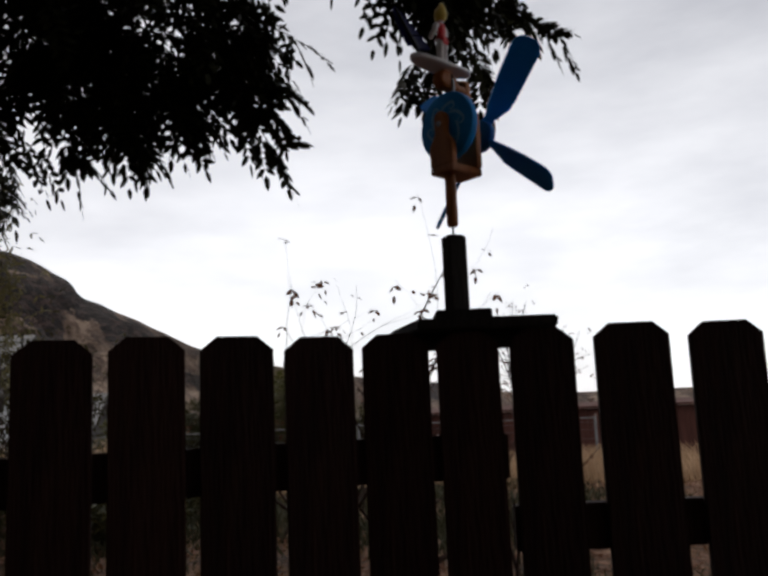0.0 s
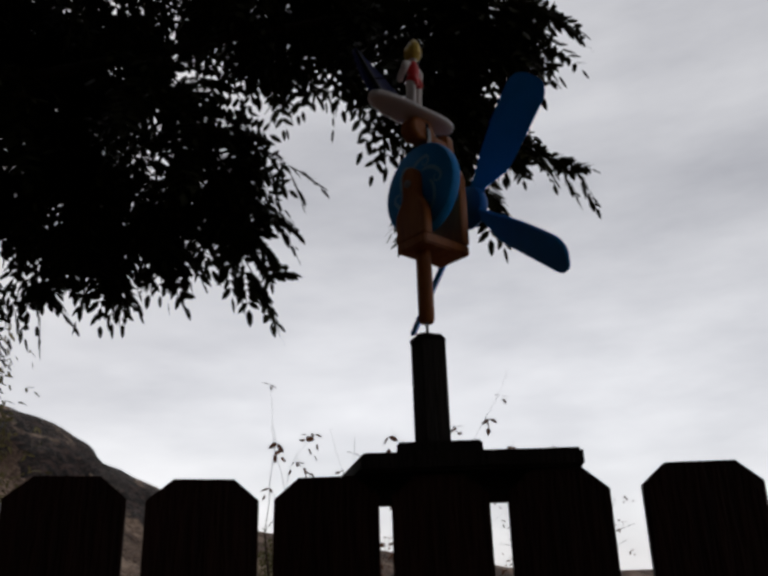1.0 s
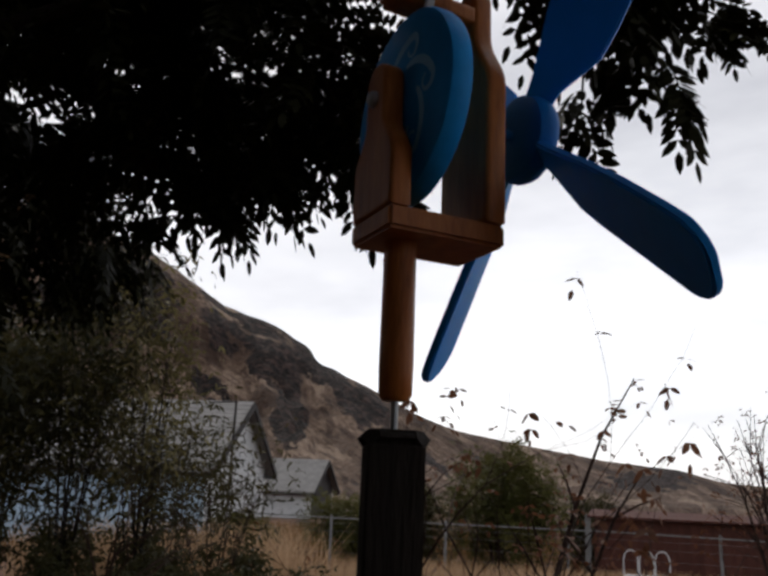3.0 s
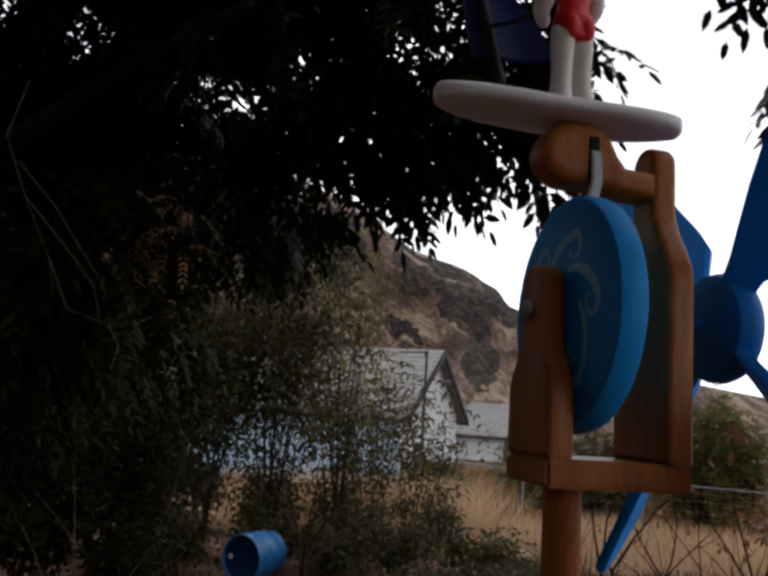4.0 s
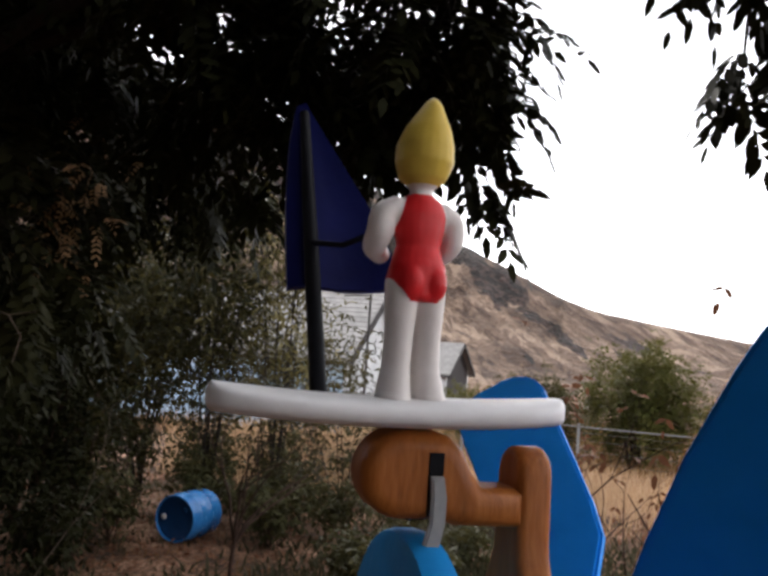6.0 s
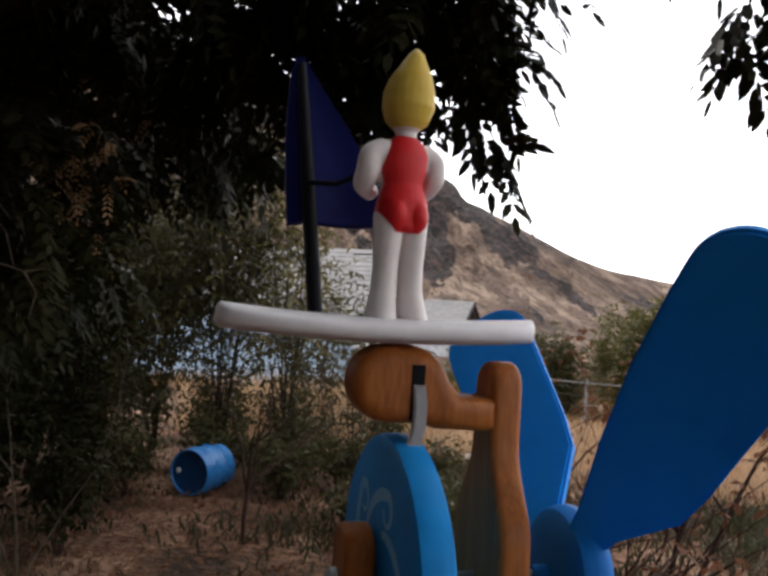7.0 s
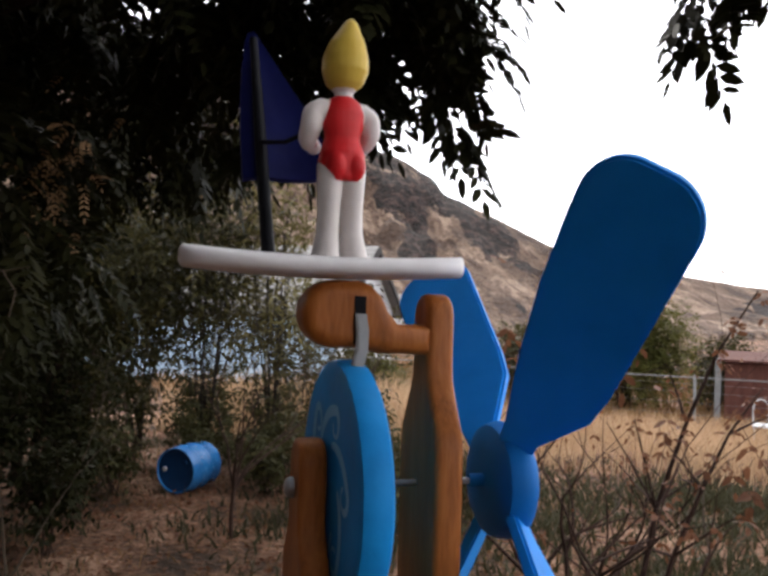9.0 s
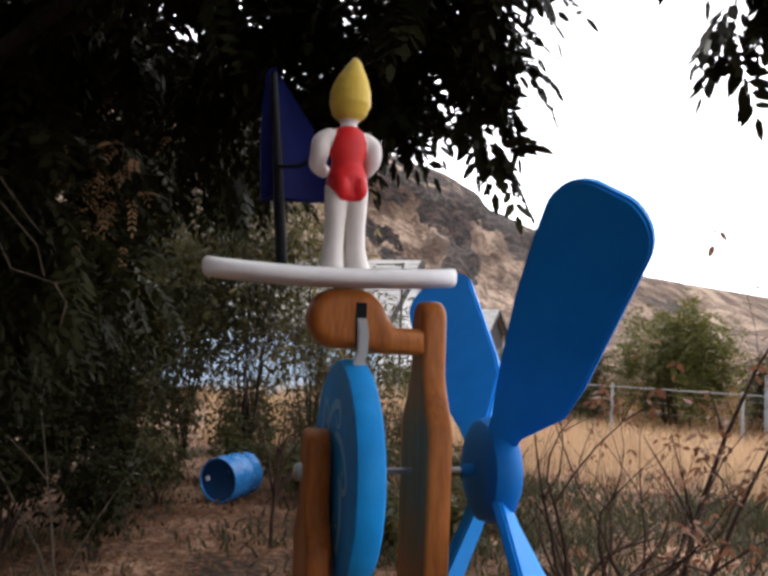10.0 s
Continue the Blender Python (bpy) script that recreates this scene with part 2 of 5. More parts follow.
    for e, (p, c) in zip((fr.color_ramp.elements[0], fr.color_ramp.elements[1], fr.color_ramp.elements.new(0.5)), ((0.38, (0.50, 0.46, 0.45, 1)), (0.64, (1.7, 1.68, 1.66, 1)), (0.5, (1, 1, 1, 1)))):
        e.position, e.color = p, c
    links.new(fn.outputs[0], fr.inputs[0])
    fx = nodes.new("ShaderNodeMix")
    fx.data_type, fx.blend_type = "RGBA", "MULTIPLY"
    fx.inputs[0].default_value = 1.0
    links.new(tm.outputs[2], fx.inputs[6])
    links.new(fr.outputs[0], fx.inputs[7])
    links.new(fx.outputs[2], mix.inputs[6])
    links.new(r3.outputs[0], mix.inputs[7])
    links.new(mix.outputs[2], bsdf.inputs["Base Color"])
    return m


M_HILL = rock_material()


# ---- builders ----
def part(name, bm, mat, parent=None, label="", smooth=True, m=None):
    """Links a bmesh as one mesh object under a thing or under a part."""
    me = bpy.data.meshes.new(name)
    bm.normal_update()
    bm.to_mesh(me)
    bm.free()
    for one in mat if isinstance(mat, (list, tuple)) else (mat,):
        me.materials.append(one)
    if smooth:
        me.shade_smooth()
        me.set_sharp_from_angle(angle=radians(38))
    ob = new(name, me)
    if parent is not None:
        ob.parent = parent
    if m is not None:
        ob.matrix_basis = m
    if label:
        ob["label"] = label
    return ob


def from_arrays(name, verts, faces, mat, parent=None, label=""):
    me = bpy.data.meshes.new(name)
    me.from_pydata(verts, [], faces)
    me.materials.append(mat)
    ob = new(name, me)
    if parent is not None:
        ob.parent = parent
    if label:
        ob["label"] = label
    return ob


def thing(name, at, label, category, group="", kind="", turn=0.0):
    ob = new(name)
    ob.matrix_basis = pose(*at, 0, 0, turn)
    return tagged(ob, label, category, group, kind)


def box(x0, x1, y0, y1, z0, z1, bevel=0.0, bm=None):
    bm = bm or bmesh.new()
    made = bmesh.ops.create_cube(bm, size=1.0, matrix=Matrix.Translation(((x0 + x1) / 2, (y0 + y1) / 2, (z0 + z1) / 2)) @ Matrix.Diagonal((x1 - x0, y1 - y0, z1 - z0, 1)))
    if bevel:
        edges = {e for v in made["verts"] for e in v.link_edges}
        bmesh.ops.bevel(bm, geom=list(edges), offset=bevel, segments=2, affect="EDGES")
    return bm


def slab(outline, thick, to3d, bevel=0.0, segments=2, bm=None):
    """A board cut to an outline of (p, q), thick along the third axis; to3d maps (p, q, s) into space."""
    bm = bm or bmesh.new()
    lo = [bm.verts.new(to3d(p, q, -thick / 2)) for p, q in outline]
    hi = [bm.verts.new(to3d(p, q, thick / 2)) for p, q in outline]
    k = len(outline)
    caps = [bm.faces.new(lo[::-1]), bm.faces.new(hi)]
    sides = [bm.faces.new((lo[i], lo[(i + 1) % k], hi[(i + 1) % k], hi[i])) for i in range(k)]
    bmesh.ops.recalc_face_normals(bm, faces=caps + sides)
    if bevel:
        edges = [e for f in caps for e in f.edges]
        bmesh.ops.bevel(bm, geom=list(set(edges)), offset=bevel, segments=segments, affect="EDGES")
    return bm


def rounded_slab(outline, thick, radius, to3d, steps=6, bm=None):
    """A thick board cut to an outline, its edges rounded over by layers that draw in towards both faces."""
    bm = bm or bmesh.new()
    k = len(outline)
    area = sum(outline[i][0] * outline[(i + 1) % k][1] - outline[(i + 1) % k][0] * outline[i][1] for i in range(k))
    flip = 1 if area > 0 else -1
    inward = []
    for i in range(k):
        a, b, c = Vector(outline[i - 1]), Vector(outline[i]), Vector(outline[(i + 1) % k])
        n0, n1 = (b - a).normalized(), (c - b).normalized()
        m0, m1 = Vector((-n0.y, n0.x)) * flip, Vector((-n1.y, n1.x)) * flip
        mm = m0 + m1
        inward.append(mm / max(0.6, mm.dot(m0)) if mm.length > 1e-6 else m0)
    layers = []
    for i in range(steps + 1):
        t = math.pi / 2 * i / steps
        layers.append((-thick / 2 + radius * (1 - math.sin(t)), radius * (1 - math.cos(t))))
    layers = layers[::-1]
    levels = [(z, d) for z, d in layers] + [(-z, d) for z, d in layers[::-1]]
    levels = [(levels[0][0], levels[0][1] + 0.0006)] + levels + [(levels[-1][0], levels[-1][1] + 0.0006)]
    rings = [[bm.verts.new(to3d(outline[i][0] + inward[i].x * d, outline[i][1] + inward[i].y * d, z)) for i in range(k)] for z, d in levels]
    for a, b in zip(rings, rings[1:]):
        for i in range(k):
            bm.faces.new((a[i], a[(i + 1) % k], b[(i + 1) % k], b[i]))
    bm.faces.new(rings[0][::-1])
    bm.faces.new(rings[-1])
    bmesh.ops.recalc_face_normals(bm, faces=bm.faces[:])
    return bm


def lathe(profile, steps=24, bm=None, m=None):
    """Turns (radius, height) pairs round the z axis."""
    bm = bm or bmesh.new()
    m = m or Matrix.Identity(4)
    rings = []
    for r, h in profile:
        if r < 1e-5:
            rings.append([bm.verts.new(m @ Vector((0, 0, h)))])
        else:
            rings.append([bm.verts.new(m @ Vector((r * math.cos(2 * math.pi * i / steps), r * math.sin(2 * math.pi * i / steps), h))) for i in range(steps)])
    for a, b in zip(rings, rings[1:]):
        for i in range(steps):
            j = (i + 1) % steps
            if len(a) == 1 and len(b) == 1:
                continue
            if len(a) == 1:
                bm.faces.new((a[0], b[j], b[i]))
            elif len(b) == 1:
                bm.faces.new((a[i], a[j], b[0]))
            else:
                bm.faces.new((a[i], a[j], b[j], b[i]))
    bmesh.ops.recalc_face_normals(bm, faces=bm.faces[:])
    return bm


def tube(points, radii, sides=8, bm=None):
    """A round limb along points with its own radius at each."""
    bm = bm or bmesh.new()
    pts = [Vector(p) for p in points]
    rings = []
    side = None
    for i, p in enumerate(pts):
        d = (pts[min(i + 1, len(pts) - 1)] - pts[max(i - 1, 0)]).normalized()
        side = d.orthogonal().normalized() if side is None else (side - d * side.dot(d)).normalized()
        up = d.cross(side)
        r = radii[i] if isinstance(radii, (list, tuple)) else radii
        rings.append([bm.verts.new(p + r * (math.cos(2 * math.pi * k / sides) * side + math.sin(2 * math.pi * k / sides) * up)) for k in range(sides)])
    for a, b in zip(rings, rings[1:]):
        for k in range(sides):
            bm.faces.new((a[k], a[(k + 1) % sides], b[(k + 1) % sides], b[k]))
    bm.faces.new(rings[0][::-1])
    bm.faces.new(rings[-1])
    return bm


def arc(cx, cy, r, a0, a1, steps):
    return [(cx + r * math.cos(radians(a0 + (a1 - a0) * i / steps)), cy + r * math.sin(radians(a0 + (a1 - a0) * i / steps))) for i in range(steps + 1)]


# ---- ground and hill ----
def ground_height(x, y):
    k = min(1.0, max(0.0, (math.hypot(x, y) - 7.5) / 13.0))
    return -0.6 * k * k * (3 - 2 * k) + 0.05 * noise.noise((x * 0.25, y * 0.25, 0.3)) + 0.018 * noise.noise((x * 1.3, y * 1.3, 4.0))


def build_ground():
    radii = [0.0] + [0.5 * 1.16 ** k for k in range(60)]
    radii = [r for r in radii if r < 1500] + [1500.0, 3500.0]
    steps = 120
    verts, faces = [(0, 0, ground_height(0, 0))], []
    for r in radii[1:]:
        for i in range(steps):
            a = 2 * math.pi * i / steps
            x, y = r * math.cos(a), r * math.sin(a)
            verts.append((x, y, ground_height(x, y) if r < 80 else -0.6))
    for i in range(steps):
        faces.append((0, 1 + i, 1 + (i + 1) % steps))
    for k in range(len(radii) - 2):
        a, b = 1 + k * steps, 1 + (k + 1) * steps
        for i in range(steps):
            j = (i + 1) % steps
            faces.append((a + i, b + i, b + j, a + j))
    ob = from_arrays("ground", verts, faces, M_GROUND)
    ob.data.shade_smooth()
    return tagged(ob, "dry brown earth with leaf litter and thin grass", "ground", kind="structure")


build_ground()

# skyline of the hill: heading to the left of +y in degrees, and its rise in degrees
SKYLINE = [(-180, 0.3), (-60, 0.4), (-30, 0.5), (-12, 0.5), (-6, 0.9), (-3.4, 1.6), (1, 2.0), (7.5, 3.05), (11.7, 3.8), (14, 4.6), (18, 6.6), (20.5, 7.7), (21.9, 8.3), (22.5, 9.2), (25.0, 10.7), (26.0, 11.0), (29, 11.9), (32, 13.8), (35, 15.4), (40, 16.8), (48, 17.2), (60, 16), (85, 11), (110, 6), (140, 2), (180, 0.3)]


def rise(b):
    for (b0, e0), (b1, e1) in zip(SKYLINE, SKYLINE[1:]):
        if b0 <= b <= b1:
            return e0 + (e1 - e0) * (b - b0) / (b1 - b0)
    return 0.3


# basalt outcrops, and at 16.4 a dark patch for bushes: heading, rise, half sizes and lean, in degrees
OUTCROPS = [(26.0, 9.3, 4.6, 2.3, 0.35), (21.3, 7.6, 1.8, 1.0, 0.55), (23.6, 5.2, 1.4, 3.0, 0.0), (29.0, 5.6, 1.8, 1.4, 0.3), (18.2, 5.1, 2.5, 1.5, 0.50), (15.0, 2.8, 2.8, 0.85, 0.62), (36.0, 12.0, 4.5, 2.8, 0.2), (16.4, 0.0, 0.6, 0.5, 0.0), (-1.8, 0.9, 3.4, 0.7, -0.1), (9.0, 1.2, 1.6, 0.4, 0.3), (42.0, 9.0, 3.0, 3.0, 0.2)]


def build_hill():
    """One ridge seen end on: a cliffy top, talus below it, gullies running down."""
    heads = [-70 + 0.33 * i for i in range(int(225 / 0.33))]
    outs = [(k / 44.0) for k in range(56)]
    verts, faces, crop, scree, fall = [], [], [], [], []
    for b in heads:
        br = radians(b)
        top = 165 + 25 * math.sin(br * 3.0)
        if b < 14:
            top = 165 + (14 - b) * 9
        foot = 58 + 0.25 * max(0, 14 - b) * 9
        full = 1.7 + top * math.tan(radians(rise(b)))
        for s in outs:
            r = foot + (top - foot) * s
            x, y = -math.sin(br) * r, math.cos(br) * r
            if s <= 1:
                lift = 0.55 * s ** 1.35 + 0.45 * (1 / (1 + math.exp(-(s - 0.80) * 15)) - 0.0) / (1 / (1 + math.exp(-0.20 * 15)))
                lift *= min(1, s * 5)
            else:
                lift = 1 - 0.5 * (s - 1)
            g = noise.fractal((b * 0.16 + 0.02 * r, s * 1.3, 2.0), 0.9, 2.1, 5)
            g2 = noise.fractal((x * 0.09, y * 0.09, 5.0), 0.7, 2.2, 6)
            streak = noise.fractal((b * 0.42 - s * 3.6, s * 0.9, 7.0), 0.9, 2.2, 4)
            env = math.sin(math.pi * min(1, s)) ** 0.8
            ridge = 1 - abs(noise.fractal((x * 0.16, y * 0.16, 9.0), 0.8, 2.1, 4)) * 2
            z = full * lift + env * (0.034 * full * ridge * min(1, s * 1.4) + 0.07 * full * g + 0.07 * full * g2 + 0.05 * full * streak)
            if s > 0.97:
                z += 0.012 * full * noise.noise((b * 0.9, 1.0, 0.0))
            verts.append((x, y, max(z, -1.0) - (1.2 if s == 0 else 0)))
            tilt_ = math.degrees(math.atan2(z - 1.7, r))
            chute = noise.fractal(((b - 1.6 * tilt_) * 0.52, (0.5 * b + tilt_) * 0.13, 3.0), 0.8, 2.2, 4)
            wb, wt = b + 0.9 * g2 + 0.5 * streak, tilt_ + 0.8 * chute + 0.5 * g2
            inside = 0.0
            for cb, ct, rb, rt, lean_ in OUTCROPS:
                du, dv = wb - cb, wt - ct - lean_ * (wb - cb)
                inside = max(inside, 1.35 - math.hypot(du / rb, dv / rt))
            inside = min(1.0, max(0.0, inside * 1.6))
            rill = noise.fractal(((b - 1.8 * tilt_) * 0.95, (0.5 * b + tilt_) * 0.3, 8.0), 0.8, 2.2, 4)
            crop.append(0.10 + 0.40 * max(0.0, rill - 0.05) + 0.46 * inside + 0.20 * g * inside + 0.10 * streak)
            fall += [b - 1.6 * tilt_, 0.6 * b + tilt_, 0.0]
            scree.append(0.5 + 2.0 * rill + 0.9 * chute)
    k = len(outs)
    for i in range(len(heads) - 1):
        for j in range(k - 1):
            faces.append((i * k + j, i * k + j + 1, (i + 1) * k + j + 1, (i + 1) * k + j))
    ob = from_arrays("hill", verts, faces, M_HILL)
    ob.data.shade_smooth()
    at = ob.data.attributes.new("outcrop", "FLOAT", "POINT")
    at.data.foreach_set("value", crop)
    at = ob.data.attributes.new("scree", "FLOAT", "POINT")
    at.data.foreach_set("value", scree)
    at = ob.data.attributes.new("downslope", "FLOAT_VECTOR", "POINT")
    at.data.foreach_set("vector", fall)
    return tagged(ob, "tan desert hillside with dark basalt outcrops and gullies", "hill", kind="structure")


build_hill()


# ---- the whirligig ----
# toy axes: u along its axle towards the propeller, n across, z up
TOY_TURN = math.degrees(math.atan2(0.682, 0.731))
toy = thing("whirligig", (0, 0, 1.414), "wooden windsurfer whirligig with blue wheel and blue propeller on a post", "whirligig", turn=TOY_TURN)
Z0 = 1.414


def toy_part(name, bm, mat, label="", smooth=True, parent=None):
    return part(name, bm, mat, parent or toy, label, smooth)


AXLE = 1.673 - Z0


def across(a0):
    """Maps an outline (n, z) into a plane across the axle at a0."""
    return lambda p, q, s: Vector((a0 + s, p, q))


def along(n0):
    """Maps an outline (u, z) into a plane along the axle at n0."""
    return lambda p, q, s: Vector((p, n0 + s, q))


def upright(z0, z_top, half_low, half_top, z_low_end, z_top_start, wide_top):
    right = [(half_low, z0), (half_low, z_low_end)]
    for i in range(1, 7):
        k = i / 7
        e = k * k * (3 - 2 * k)
        right.append((half_low + (half_top - half_low) * e, z_low_end + (z_top_start - z_low_end) * k))
    cap = arc(0, z_top - wide_top, wide_top, 0, 180, 10)
    left = [(-p, q) for p, q in right[::-1]]
    return right + [(half_top, z_top_start)] + cap + [(-half_top, z_top_start)] + left


def swapped(outline, thick, to3d, radius):
    return rounded_slab(outline, thick, radius, to3d, 4)


BASE_Z = 1.560 - Z0
# dowel, pin and base
toy_part("pin", tube([(0, 0, -0.03), (0, 0, 0.034)], 0.0026, 10), M_STEEL, "bare steel pivot pin")
toy_part("dowel", lathe([(0, 0.026), (0.0095, 0.026), (0.0125, 0.030), (0.013, 0.05), (0.0125, 0.12), (0.0125, BASE_Z + 0.004), (0, BASE_Z + 0.004)], 20), M_PINE)
toy_part("base_board", box(-0.027, 0.073, -0.034, 0.034, BASE_Z, BASE_Z + 0.018, 0.0025), M_PINE)
toy_part("front_upright", swapped(upright(BASE_Z + 0.018, 1.704 - Z0, 0.034, 0.0165, BASE_Z + 0.060, BASE_Z + 0.095, 0.0165), 0.018, across(-0.018), 0.0035), M_PINE)
toy_part("back_upright", swapped(upright(BASE_Z + 0.018, 1.797 - Z0, 0.0365, 0.015, BASE_Z + 0.138, BASE_Z + 0.190, 0.0145), 0.019, across(0.0635), 0.0045), M_PINE)
side_on = Matrix.Rotation(radians(90), 4, "Y")
# wheel on its axle, with brushed swirls
wheel = toy_part("wheel", lathe([(0, -0.011), (0.074, -0.011), (0.0785, -0.0085), (0.080, -0.004), (0.080, 0.004), (0.0785, 0.0085), (0.074, 0.011), (0, 0.011)], 64, m=Matrix.Translation((0.005, 0, AXLE)) @ side_on), M_BLUE)


def swirl(turn, a0):
    """A painted comma that curls outwards on the wheel's face."""
    bm = bmesh.new()
    rows_ = []
    for i in range(23):
        k = i / 22
        if k < 0.55:
            t = k / 0.55
            r, ang = 0.030 + 0.026 * t, -20 + 62 * t
            cx, cy = r * math.cos(radians(ang)), r * math.sin(radians(ang))
        else:
            t = (k - 0.55) / 0.45
            cx0, cy0 = 0.046 * math.cos(radians(42)), 0.046 * math.sin(radians(42))
            ang = 42 + 250 * t
            rad = 0.010 * (1 - 0.45 * t)
            cx, cy = cx0 + rad * math.cos(radians(ang)), cy0 + rad * math.sin(radians(ang))
        rows_.append((cx, cy))
    w = 0.0036
    quads = []
    for i, (p, q) in enumerate(rows_):
        p0, p1 = rows_[max(0, i - 1)], rows_[min(22, i + 1)]
        d = Vector((p1[0] - p0[0], p1[1] - p0[1])).normalized()
        ww = w * (0.35 + 0.65 * math.sin(math.pi * min(1, (i + 2) / 20)))
        c, s = math.cos(radians(turn)), math.sin(radians(turn))
        pair = []
        for sign in (1, -1):
            x, y = p - sign * d.y * ww, q + sign * d.x * ww
            pair.append(bm.verts.new((a0, c * x - s * y, AXLE + s * x + c * y)))
        quads.append(pair)
    for (a, b), (c, d) in zip(quads, quads[1:]):
        bm.faces.new((a, b, d, c))
    return bm


for k in range(6):
    toy_part("painted_swirl", swirl(60 * k + 14, 0.005 - 0.0116), M_SWIRL, "pale blue brushed swirl", False, wheel)
toy_part("axle", tube([(-0.031, 0, AXLE), (0.125, 0, AXLE)], 0.0022, 10), M_STEEL, "thin steel axle")
toy_part("bolt", lathe([(0, -0.0330), (0.0040, -0.0328), (0.0062, -0.0310), (0.0068, -0.0275), (0, -0.0270)], 12, m=Matrix.Translation((0, 0, AXLE)) @ side_on), M_STEEL, "round steel bolt head")
# crank strap from the wheel up into the rocker
strap = slab([(-0.0042, 0.074), (0.0042, 0.074), (0.0046, 0.088), (0.0042, 0.100), (0.0034, 0.110), (-0.0034, 0.110), (-0.0036, 0.100), (-0.0032, 0.088)], 0.004, lambda p, q, s: Vector((0.0092 + p - 6.0 * (q - 0.097) ** 2, -0.0180 + s, AXLE + q)), 0.0010)
toy_part("crank_strap", strap, M_STEEL, "bent steel strap")
# rocker: a rounded wooden block with an arm pinned in the back upright
R0 = 1.7825 - Z0
rock_line = arc(-0.0065, R0, 0.0215, 90, 270, 12) + [(0.012, R0 - 0.0215), (0.022, R0 - 0.0245), (0.058, R0 - 0.0255), (0.058, R0 - 0.0060), (0.035, R0 - 0.0055), (0.029, R0 + 0.002), (0.024, R0 + 0.012), (0.016, R0 + 0.019), (0.008, R0 + 0.0215)]
rocker = rounded_slab(rock_line, 0.032, 0.0085, along(0))
rocker_ob = toy_part("rocker", rocker, M_PINE)
rocker_ob.data.set_sharp_from_angle(angle=radians(50))
# thin black plate on the face stands in for the slot's shaded hollow
toy_part("slot", box(0.0045, 0.0118, -0.0169, -0.0155, R0 - 0.0185, R0 + 0.0115, 0.0), M_BLACK, "flat black plate in place of the strap's shaded slot", False, rocker_ob)


# the surfboard
def surfboard():
    bm = bmesh.new()
    a0, a1, nu = -0.1025, 0.0826, 40
    rings = []
    for i in range(nu + 1):
        k = (1 - math.cos(math.pi * i / nu)) / 2
        x = a0 + (a1 - a0) * k
        s = max(0.0, 1 - abs(2 * k - 1) ** 3.2) ** 0.5
        half = 0.0285 * s + 0.0006
        thick = 0.0070 * min(1, 0.25 + 2.6 * s)
        lift = 0.004 * (2 * k - 1) ** 2
        ring = []
        for j in range(28):
            t = 2 * math.pi * j / 28
            c, sn = math.cos(t), math.sin(t)
            ring.append(bm.verts.new((x, half * math.copysign(abs(c) ** 0.75, c), 1.8115 - Z0 + lift + thick * math.copysign(abs(sn) ** 0.75, sn))))
        rings.append(ring)
    for a, b in zip(rings, rings[1:]):
        for j in range(28):
            bm.faces.new((a[j], a[(j + 1) % 28], b[(j + 1) % 28], b[j]))
    bm.faces.new(rings[0])
    bm.faces.new(rings[-1])
    bmesh.ops.recalc_face_normals(bm, faces=bm.faces[:])
    return bm


toy_part("surfboard", surfboard(), M_WHITE, "glossy white surfboard")


